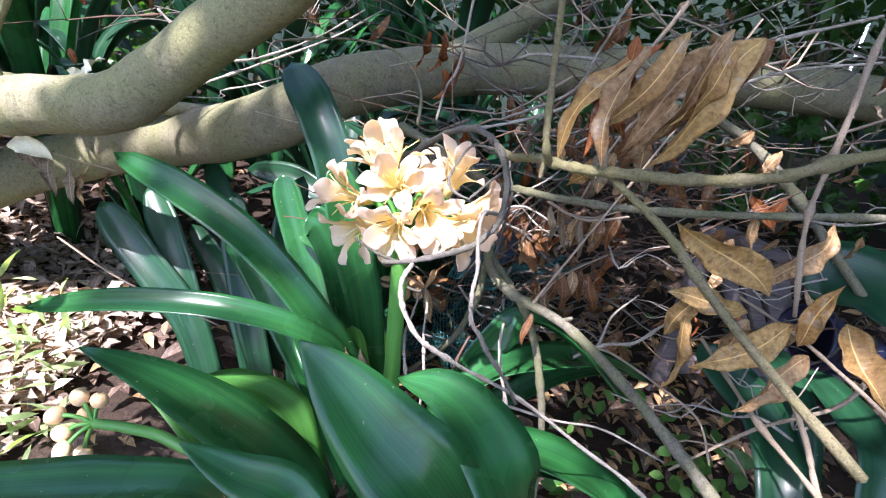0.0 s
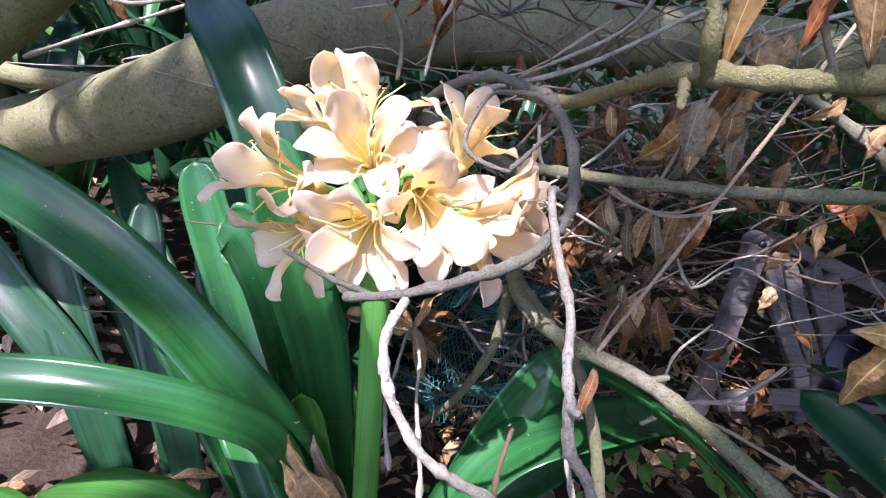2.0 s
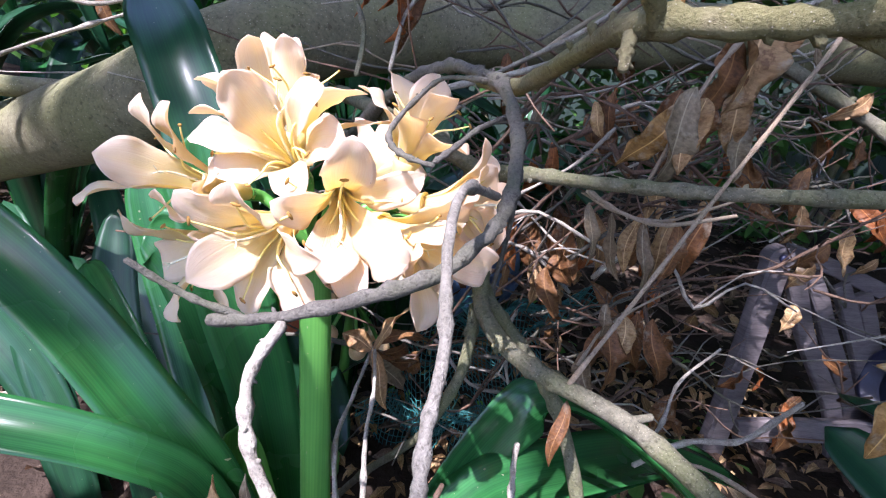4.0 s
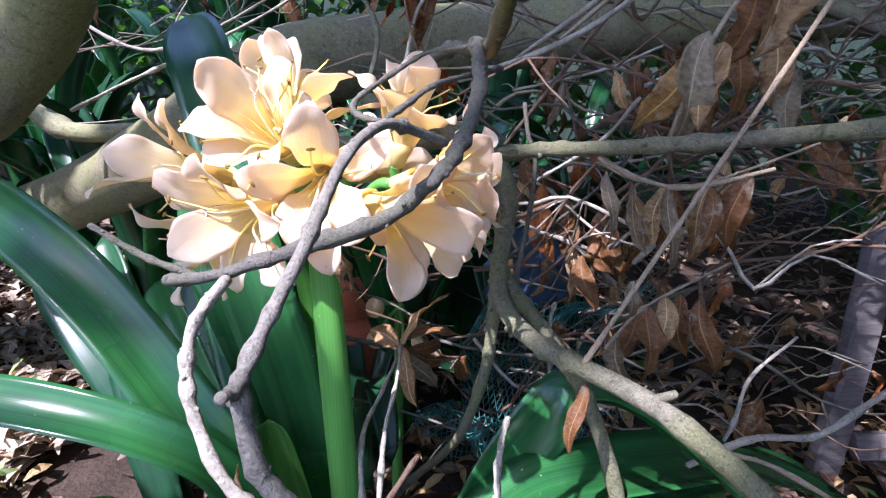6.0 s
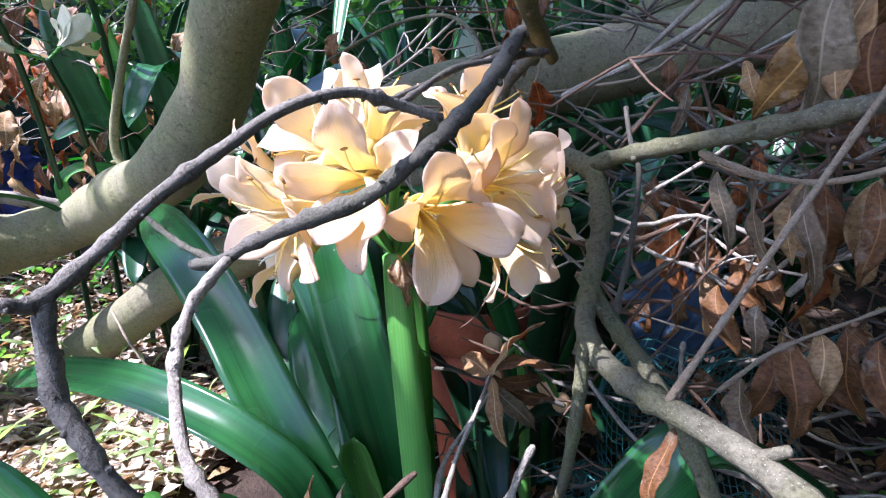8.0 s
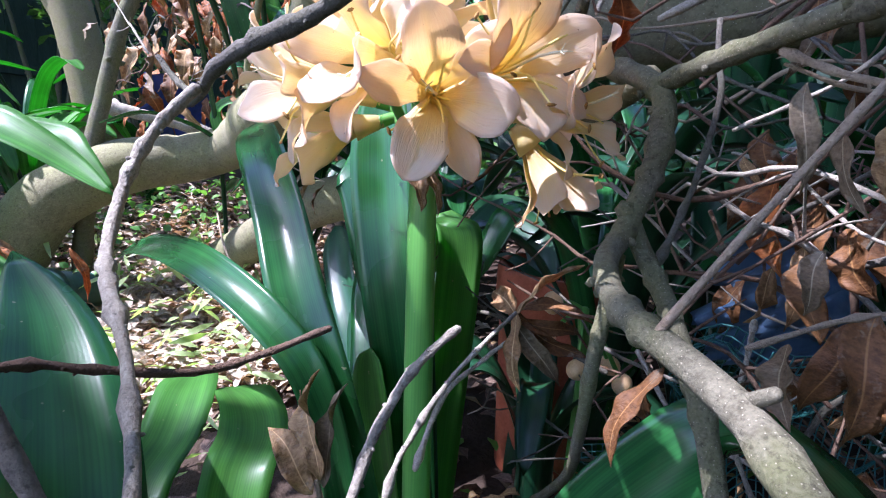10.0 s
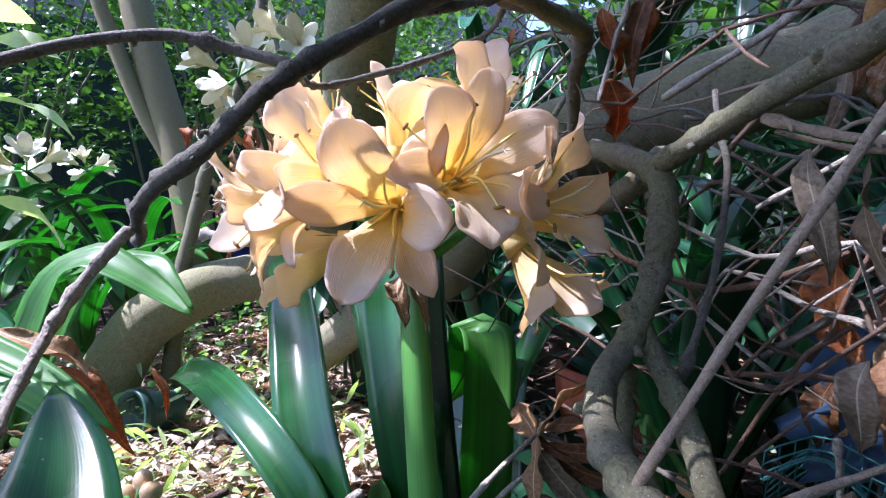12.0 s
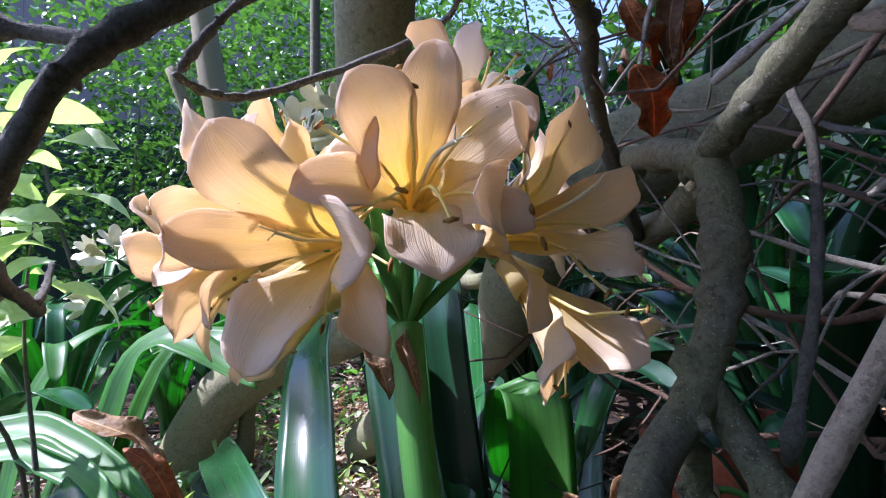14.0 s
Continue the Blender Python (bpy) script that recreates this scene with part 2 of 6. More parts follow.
GOLD = dry_leaf_material("dry_leaf_gold", (0.44, 0.27, 0.075), (0.68, 0.48, 0.17), (0.17, 0.085, 0.025))
BROWN = dry_leaf_material("dry_leaf_brown", (0.16, 0.07, 0.022), (0.30, 0.155, 0.055), (0.07, 0.032, 0.013))
GREYDRY = dry_leaf_material("dry_leaf_grey", (0.20, 0.16, 0.09), (0.36, 0.30, 0.19), (0.11, 0.08, 0.04))
ORANGE = dry_leaf_material("dry_leaf_orange", (0.40, 0.13, 0.032), (0.60, 0.25, 0.075), (0.13, 0.04, 0.015), 0.42)
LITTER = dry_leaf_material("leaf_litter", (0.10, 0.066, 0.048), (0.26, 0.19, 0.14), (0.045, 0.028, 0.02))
# pale dry litter, whitened further to stand for overexposed sun on the bank
PALELITTER = dry_leaf_material("sunlit_pale_litter", (0.40, 0.34, 0.25), (0.72, 0.65, 0.52), (0.22, 0.16, 0.11))
SOIL = plain_material("dark_soil", (0.020, 0.014, 0.010), (0.060, 0.042, 0.030), 18, 0.95, 0.9, 0.15, depth=0.01)
BERRY = plain_material("peach_berry", (0.72, 0.43, 0.20), (0.86, 0.60, 0.33), 90, 0.35, 0.1, 0.5)
TERRACOTTA = plain_material("terracotta", (0.33, 0.075, 0.03), (0.46, 0.13, 0.06), 40, 0.75, 0.3)
BLUEBAG = plain_material("blue_plastic_sheet", (0.06, 0.13, 0.24), (0.18, 0.30, 0.46), 14, 0.35, 0.4, 0.6)
TEALNET = plain_material("teal_net_cord", (0.015, 0.09, 0.09), (0.04, 0.20, 0.18), 80, 0.5, 0.2)
WOOD = plain_material("weathered_board", (0.085, 0.072, 0.070), (0.19, 0.165, 0.16), 14, 0.85, 0.5, 0.2, 6, (1, 1, 14))
NAVYPOT = plain_material("navy_plastic_pot", (0.007, 0.008, 0.024), (0.015, 0.018, 0.05), 20, 0.4, 0.1, 0.5)
NAVYTARP = plain_material("dark_blue_tarpaulin", (0.008, 0.018, 0.085), (0.03, 0.06, 0.20), 18, 0.4, 0.3, 0.5)
GREENPOT = plain_material("dark_green_pot", (0.012, 0.05, 0.038), (0.03, 0.095, 0.07), 25, 0.45, 0.15, 0.5)
FENCEWOOD = plain_material("green_painted_fence", (0.016, 0.032, 0.026), (0.04, 0.065, 0.05), 6, 0.8, 0.3, 0.2, 5, (8, 8, 1))
PALEFENCE = plain_material("sunlit_grey_paling", (0.11, 0.095, 0.10), (0.20, 0.185, 0.19), 8, 0.85, 0.3, 0.2, 5, (9, 9, 1))
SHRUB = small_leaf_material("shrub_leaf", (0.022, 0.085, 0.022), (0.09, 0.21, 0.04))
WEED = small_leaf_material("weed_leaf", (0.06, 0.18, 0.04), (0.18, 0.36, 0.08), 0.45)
# lighter copy of SHRUB: the broken sunlight is put into its green
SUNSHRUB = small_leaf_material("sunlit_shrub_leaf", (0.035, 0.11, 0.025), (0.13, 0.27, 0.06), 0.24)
BAMBOO = small_leaf_material("narrow_grass_leaf", (0.22, 0.32, 0.12), (0.46, 0.55, 0.27), 0.45)
# wavy leaf painted pale to stand for overexposing sun
PALELEAF = small_leaf_material("sun_whitened_wavy_leaf", (0.42, 0.52, 0.30), (0.60, 0.68, 0.44), 0.4)
CANOPY = small_leaf_material("shade_canopy_leaf", (0.03, 0.09, 0.02), (0.07, 0.15, 0.035), 0.25)


# ---- building helpers ----
rng = random.Random(7)


def part(name, bm, material, parent=None, label="", smooth=True):
    me = bpy.data.meshes.new(name)
    bm.to_mesh(me)
    bm.free()
    me.materials.append(material)
    if smooth:
        me.polygons.foreach_set("use_smooth", [True] * len(me.polygons))
    ob = new(name, me)
    if parent is not None:
        ob.parent = parent
    return tagged(ob, label)


def shared(name, mesh, parent, m=None, label=""):
    ob = new(name, mesh)
    ob.parent = parent
    if m is not None:
        ob.matrix_basis = m
    return tagged(ob, label)


def thing(name, label, category, group="", kind="", place=(0, 0, 0)):
    ob = new(name)
    ob.location = place
    ob.empty_display_size = 0.02
    return tagged(ob, label, category, group, kind)


def smooth_line(points, n):
    """n points along a smooth curve through the given ones."""
    p = [np.array(q, float) for q in points]
    p = [2 * p[0] - p[1]] + p + [2 * p[-1] - p[-2]]
    seg = len(p) - 3
    out = []
    for i in range(n):
        s = i / (n - 1) * seg
        k = min(int(s), seg - 1)
        u = s - k
        a, b, c, d = p[k:k + 4]
        out.append(0.5 * (2 * b + (c - a) * u + (2 * a - 5 * b + 4 * c - d) * u * u + (3 * b - a - 3 * c + d) * u ** 3))
    return out


def frames_along(line):
    """Tangents and a turning-free side vector for each point."""
    t = [np.subtract(line[min(i + 1, len(line) - 1)], line[max(i - 1, 0)]) for i in range(len(line))]
    t = [v / (np.linalg.norm(v) + 1e-12) for v in t]
    ref = np.array((0, 0, 1.0)) if abs(t[0][2]) < 0.8 else np.array((1.0, 0, 0))
    side = np.cross(t[0], ref)
    side /= np.linalg.norm(side)
    sides = []
    for v in t:
        side = side - v * (side @ v)
        side /= np.linalg.norm(side) + 1e-12
        sides.append(side)
    return t, sides


def tube(points, r0, r1, seg=8, n=None, bm=None, rough=0.0, knots=0, seed=0, offset=(0, 0, 0)):
    """A tapering limb: rough is the unevenness of its skin, knots the number of small swellings and broken spurs."""
    rnd = random.Random(seed + len(points) * 17)
    n = n or max(8, len(points) * 5)
    line = smooth_line([np.subtract(p, offset) for p in points], n)
    t, s = frames_along(line)
    own = bm is None
    if own:
        bm = bmesh.new()
    swell = [0.0] * n
    for _ in range(knots):
        k = rnd.randrange(1, n - 1)
        swell[k] += rnd.uniform(0.12, 0.35)
    rings = []
    for i in range(n):
        u = i / (n - 1)
        r = r0 + (r1 - r0) * u
        b = np.cross(t[i], s[i])
        jig = (noise.noise(Vector(line[i]) * (0.35 / max(r, 0.002)) + Vector((seed, 0, 0)))) * rough * r
        ring = []
        for k in range(seg):
            a = 2 * math.pi * k / seg
            q = r * (1 + swell[i] + rough * 0.6 * noise.noise(Vector((math.cos(a), math.sin(a), i * 0.45 + seed))))
            ring.append(bm.verts.new(Vector(line[i] + (s[i] * math.cos(a) + b * math.sin(a)) * q + s[i] * jig)))
        rings.append(ring)
    for a, b in zip(rings, rings[1:]):
        for k in range(seg):
            bm.faces.new((a[k], a[(k + 1) % seg], b[(k + 1) % seg], b[k]))
    for ring, tip, way in ((rings[0], line[0], -t[0]), (rings[-1], line[-1], t[-1])):
        c = bm.verts.new(Vector(tip + way * (r0 if ring is rings[0] else r1) * 0.6))
        for k in range(seg):
            pair = (ring[k], ring[(k + 1) % seg], c)
            bm.faces.new(pair if ring is rings[-1] else pair[::-1])
    if knots:
        for _ in range(knots):
            i = rnd.randrange(1, n - 1)
            a = rnd.uniform(0, 6.28)
            b = np.cross(t[i], s[i])
            way = s[i] * math.cos(a) + b * math.sin(a) + t[i] * 0.5
            r = r0 + (r1 - r0) * i / (n - 1)
            base = line[i] + way * r * 0.7
            bud(bm, base, way, r * rnd.uniform(0.3, 0.6), r * rnd.uniform(0.5, 1.3))
    return bm


def bud(bm, base, way, r, length):
    way = np.array(way) / np.linalg.norm(way)
    side = np.cross(way, (0.3, 0.5, 0.8))
    side /= np.linalg.norm(side)
    b = np.cross(way, side)
    ring = [[bm.verts.new(Vector(base + (side * math.cos(a) + b * math.sin(a)) * r * f + way * h)) for a in (0, 1.257, 2.513, 3.77, 5.027)]
            for f, h in ((1.0, -0.3 * length), (0.85, length * 0.6))]
    tip = bm.verts.new(Vector(base + way * length))
    for k in range(5):
        bm.faces.new((ring[0][k], ring[0][(k + 1) % 5], ring[1][(k + 1) % 5], ring[1][k]))
        bm.faces.new((ring[1][k], ring[1][(k + 1) % 5], tip))


def blade(bm, line, sides, normals, widths, thick, cols, dish=0.0, ruffle=0.0, seed=0, keel=0.0, rim=0.25):
    """A closed thin blade along a line, with its width, its dished cross-section and a wavy edge. u runs across, v along."""
    uvl = bm.loops.layers.uv.verify()
    n = len(line)
    grid = [[], []]
    for i in range(n):
        u = i / (n - 1)
        for layer, sign in ((0, 1), (1, -1)):
            row = []
            for c in range(cols):
                x = 2 * c / (cols - 1) - 1
                w = widths[i] * 0.5
                h = dish * w * x * x - keel * w * (1 - abs(x)) + ruffle * w * abs(x) ** 2 * math.sin(u * 17 + seed + (2.1 if x > 0 else 0) + x) + 0.25 * ruffle * w * noise.noise(Vector((x * 2, u * 7, seed)))
                tk = thick * (1 - (1 - rim) * x * x) * 0.5
                row.append(bm.verts.new(Vector(line[i] + sides[i] * (x * w) + normals[i] * (h + sign * tk))))
            grid[layer].append(row)

    def face(vs, uvs):
        f = bm.faces.new(vs)
        for lp, (a, b) in zip(f.loops, uvs):
            lp[uvl].uv = (a, b)
    for i in range(n - 1):
        v0, v1 = i / (n - 1), (i + 1) / (n - 1)
        for c in range(cols - 1):
            u0, u1 = c / (cols - 1), (c + 1) / (cols - 1)
            uvs = ((u0, v0), (u1, v0), (u1, v1), (u0, v1))
            a = grid[0]
            face((a[i][c], a[i][c + 1], a[i + 1][c + 1], a[i + 1][c]), uvs)
            a = grid[1]
            face((a[i + 1][c], a[i + 1][c + 1], a[i][c + 1], a[i][c]), ((u0, v1), (u1, v1), (u1, v0), (u0, v0)))
        for c, e in ((0, 0.0), (cols - 1, 1.0)):
            vs = (grid[0][i][c], grid[0][i + 1][c], grid[1][i + 1][c], grid[1][i][c])
            face(vs if c == 0 else vs[::-1], ((e, v0), (e, v1), (e, v1), (e, v0)) if c == 0 else ((e, v0), (e, v1), (e, v1), (e, v0))[::-1])
    for i in (0, n - 1):
        for c in range(cols - 1):
            vs = (grid[0][i][c], grid[1][i][c], grid[1][i][c + 1], grid[0][i][c + 1])
            v = i / (n - 1)
            u0, u1 = c / (cols - 1), (c + 1) / (cols - 1)
            face(vs if i == 0 else vs[::-1], ((u0, v), (u0, v), (u1, v), (u1, v)) if i == 0 else ((u1, v), (u1, v), (u0, v), (u0, v)))
    return bm


def strap_leaf(points, width, face=None, n=26, cols=9, dish=0.22, tip=0.12, base=0.62, twist=0.0, seed=0, blunt=0.0, thick=0.0022, offset=(0, 0, 0), bm=None):
    """A long channelled strap leaf. face: the way its upper side looks where that is not simply up."""
    line = smooth_line([np.subtract(p, offset) for p in points], n)
    t, _ = frames_along(line)
    sides, normals = [], []
    run = np.subtract(line[-1], line[0])
    flat = np.array((run[0], run[1], 0.0))
    flat /= np.linalg.norm(flat) + 1e-9
    for i, v in enumerate(t):
        if face is None:
            s = np.cross(flat, (0, 0, 1.0))
        else:
            s = np.cross(v, np.array(face, float))
        s = s - v * (s @ v)
        s /= np.linalg.norm(s) + 1e-9
        nn = np.cross(s, v)
        a = twist * (i / (n - 1) - 0.3)
        s2 = s * math.cos(a) + nn * math.sin(a)
        sides.append(s2)
        normals.append(np.cross(s2, v))
    widths = []
    for i in range(n):
        u = i / (n - 1)
        w = base + (1 - base) * min(1.0, u / 0.45) ** 0.8
        if u > 1 - tip * 2.2:
            q = (u - (1 - tip * 2.2)) / (tip * 2.2)
            w *= max(blunt, max(0.0, 1 - q ** 1.6) ** 0.8 if tip > 0.2 else math.sqrt(max(0.0, 1 - q ** 2.4)), 0.03)
        widths.append(width * w * (1 + 0.03 * math.sin(u * 9 + seed)))
    return blade(bm or bmesh.new(), line, sides, normals, widths, thick, cols, dish, 0.05, seed, 0.10)


def leaf_shape(bm, a, b, width, up=(0, 0, 1), curl=0.25, fold=0.35, ruffle=0.25, seed=0, n=10, cols=5, thick=0.0006, bend=0.15, offset=(0, 0, 0), sharp=1.0):
    """A pointed leaf from its stalk a to its tip b, folded along the midrib and curled."""
    a, b = np.subtract(a, offset), np.subtract(b, offset)
    ax = b - a
    length = np.linalg.norm(ax)
    ax = ax / length
    up = np.array(up, float)
    s = np.cross(ax, up)
    if np.linalg.norm(s) < 0.05:
        s = np.cross(ax, (0.3, 0.9, 0.2))
    s /= np.linalg.norm(s)
    nn = np.cross(s, ax)
    line, sides, normals, widths = [], [], [], []
    for i in range(n):
        u = i / (n - 1)
        line.append(a + ax * (u * length) + nn * (bend * length * (math.sin(u * math.pi) - 0.35 * u * u)) + s * (0.05 * length * math.sin(u * 5 + seed)))
        th = curl * (u - 0.3) * 2 + 0.3 * math.sin(seed)
        sides.append(s * math.cos(th) + nn * math.sin(th))
        normals.append(nn * math.cos(th) - s * math.sin(th))
        widths.append(width * max(0.04, math.sin(math.pi * min(1, u ** 0.85 + 0.01)) ** (0.8 * sharp)))
    return blade(bm, line, sides, normals, widths, thick, cols, fold, ruffle, seed, 0.0)


# ---- ground ----
def ground_z(x, y):
    rise = 0.10 * max(0.0, min(-x, 4.0) - 0.5) + 0.04 * max(0.0, min(y, 5.0) - 0.9)
    hump = 0.10 * math.exp(-((x + 1.75) ** 2 + (y - 0.62) ** 2) / 0.12)
    far = math.hypot(x, y)
    return rise + hump + (0.018 * noise.noise(Vector((x * 5, y * 5, 0))) + 0.03 * noise.noise(Vector((x * 1.3, y * 1.3, 3)))) * min(1.0, 6 / (far + 1))


def build_ground():
    axis = sorted({round(s * v, 4) for v in [0.05 * k for k in range(41)] + [2.2, 2.5, 3, 3.6, 4.4, 5.5, 7, 10, 15, 25, 50, 120, 400] for s in (-1, 1)})
    bm = bmesh.new()
    rows = [[bm.verts.new((x, y, ground_z(x, y))) for x in axis] for y in axis]
    for a, b in zip(rows, rows[1:]):
        for k in range(len(axis) - 1):
            bm.faces.new((a[k], a[k + 1], b[k + 1], b[k]))
    return tagged(part("ground", bm, SOIL), "dark damp soil under fallen leaves", "ground", kind="structure")


build_ground()


def scatter(name, places, material, label, category, template, kind="stuff", parent=None):
    """Many small leaves joined into one mesh. places: rows of position, yaw, pitch, roll, size."""
    tv, tf, tuv = template
    verts, faces = [], []
    for k, (p, yaw, pitch, roll, size) in enumerate(places):
        m = np.array(Euler((pitch, roll, yaw), "XYZ").to_matrix()) * size
        verts.append(tv @ m.T + np.array(p))
    allv = np.concatenate(verts)
    nf = len(tf)
    allf = (np.tile(np.array(tf), (len(places), 1)) + np.repeat(np.arange(len(places)) * len(tv), nf)[:, None])
    me = bpy.data.meshes.new(name)
    me.from_pydata(allv.tolist(), [], allf.tolist())
    uvl = me.uv_layers.new(name="UVMap")
    loop_v = np.array([i for f in tf for i in f])
    uvl.data.foreach_set("uv", np.tile(tuv[loop_v], (len(places), 1)).ravel())
    me.materials.append(material)
    me.polygons.foreach_set("use_smooth", [True] * len(me.polygons))
    ob = new(name, me)
    if parent is not None:
        ob.parent = parent
        return tagged(ob, label, kind=kind)
    return tagged(ob, label, category, kind=kind)


def leaf_template(width=0.4, rows=6, curl=0.15, fold=0.2, power=0.8):
    """A leaf of length 1 along +y, as vertices, quads and uv."""
    v, uv, f = [], [], []
    for i in range(rows):
        u = i / (rows - 1)
        w = 0.5 * width * max(0.05, math.sin(math.pi * min(1, u * 0.97 + 0.02)) ** power)
        for c in (-1, 0, 1):
            v.append((c * w, u, curl * math.sin(u * 3.0) + fold * abs(c) * w + 0.04 * c * math.sin(u * 7)))
            uv.append((0.5 + 0.5 * c, u))
    for i in range(rows - 1):
        for c in range(2):
            a = i * 3 + c
            f.append((a, a + 1, a + 4, a + 3))
    return np.array(v), f, np.array(uv)


def litter(name, label, count, x0, x1, y0, y1, material, size, template, lift=0.0, keep=None):
    places = []
    while len(places) < count:
        x, y = rng.uniform(x0, x1), rng.uniform(y0, y1)
        if keep and not keep(x, y):
            continue
        s = size * rng.uniform(0.5, 1.25)
        places.append(((x, y, ground_z(x, y) + 0.004 + lift * rng.random()), rng.uniform(0, 6.28), rng.gauss(0, 0.28), rng.gauss(0, 0.3), s))
    scatter(name, places, material, label, "leaf litter", template)


litter("leaf_litter", "brown fallen leaves covering the soil", 5200, -2.6, 1.6, -0.7, 2.2, LITTER, 0.05, leaf_template(0.42, 4, 0.12, 0.3), 0.02)
litter("leaf_litter", "pale tan fallen leaves scattered on the soil", 900, -2.4, 1.4, -0.5, 2.0, TAN, 0.045, leaf_template(0.38, 4, 0.18, 0.3), 0.025)
# litter that carries the sun patches of the bank in its colour
litter("leaf_litter", "pale leaves strewn on the bank, sunlight put into their colour", 6500, -1.7, -0.52, -0.4, 0.75, PALELITTER, 0.044, leaf_template(0.36, 4, 0.18, 0.3), 0.03)
litter("leaf_litter", "pale leaves thick on the bank where its sun is painted brightest", 4000, -1.15, -0.55, -0.2, 0.35, PALELITTER, 0.05, leaf_template(0.3, 4, 0.18, 0.3), 0.04)
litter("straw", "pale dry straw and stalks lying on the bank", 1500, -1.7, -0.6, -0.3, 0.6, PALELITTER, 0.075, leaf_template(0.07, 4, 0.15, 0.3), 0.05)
litter("leaf_litter", "tan curled leaves and chips under the dead branches", 700, -0.1, 0.75, 0.05, 0.6, TAN, 0.03, leaf_template(0.34, 4, 0.2, 0.3), 0.03)
litter("leaf_litter", "grey weathered leaf fragments on the soil", 900, -2.4, 1.4, -0.5, 2.0, GREYDRY, 0.035, leaf_template(0.45, 4, 0.1, 0.2), 0.02)


# ---- tree limbs ----
def limb_thing(name, label, category, runs, material, group=""):
    """runs: part name, points, first and last radius, sides, roughness, knots."""
    root = thing(name, label, category, group, place=runs[0][1][0])
    off = runs[0][1][0]
    for k, (pn, pts, r0, r1, seg, rough, knots, *mat) in enumerate(runs):
        part(pn, tube(pts, r0, r1, seg, None, None, rough, knots, k + len(name), off), mat[0] if mat else material, root)
    return root


limb_thing("tree", "thick smooth olive-grey tree leaning out of the bank", "tree", [
    ("trunk", [(-1.17, -0.12, 0.0), (-1.12, -0.02, 0.25), (-1.08, 0.09, 0.335), (-1.05, 0.19, 0.368), (-1.02, 0.255, 0.38), (-0.94, 0.315, 0.41), (-0.76, 0.27, 0.434), (-0.62, 0.215, 0.446), (-0.541, 0.184, 0.451), (-0.49, 0.166, 0.457)], 0.066, 0.037, 20, 0.10, 0),
    ("limb", [(-0.541, 0.184, 0.451), (-0.435, 0.152, 0.464), (-0.350, 0.125, 0.482), (-0.285, 0.120, 0.526), (-0.225, 0.097, 0.568), (-0.174, 0.077, 0.597), (-0.120, 0.060, 0.640), (-0.075, 0.055, 0.72), (-0.04, 0.08, 1.0), (0.0, 0.15, 1.7)], 0.037, 0.025, 20, 0.10, 0),
    ("sprout", [(-0.50, 0.165, 0.462), (-0.515, 0.155, 0.51), (-0.47, 0.15, 0.59), (-0.40, 0.14, 0.67)], 0.006, 0.004, 8, 0.1, 2),
], TRUNK)
limb_thing("fallen_tree", "long fallen grey-brown tree lying low across the plants", "tree", [
    ("trunk", [(-1.0, 0.30, 0.13), (-0.72, 0.36, 0.285), (-0.60, 0.40, 0.33), (-0.44, 0.36, 0.383), (-0.28, 0.27, 0.432), (-0.18, 0.235, 0.475), (-0.12, 0.25, 0.512), (-0.03, 0.32, 0.538), (0.09, 0.385, 0.558), (0.22, 0.39, 0.570), (0.45, 0.40, 0.585), (0.9, 0.42, 0.58), (1.4, 0.5, 0.52)], 0.046, 0.036, 18, 0.08, 0),
    ("side_limb", [(0.02, 0.37, 0.555), (0.10, 0.44, 0.61), (0.22, 0.52, 0.70), (0.34, 0.6, 0.82)], 0.028, 0.02, 14, 0.08, 0),
    ("thin_limb", [(-0.50, 0.33, 0.475), (-0.427, 0.304, 0.452), (-0.313, 0.29, 0.452), (-0.20, 0.27, 0.45), (-0.10, 0.22, 0.445), (0.0, 0.17, 0.445), (0.065, 0.125, 0.459)], 0.012, 0.008, 10, 0.1, 4),
], GREYTRUNK)

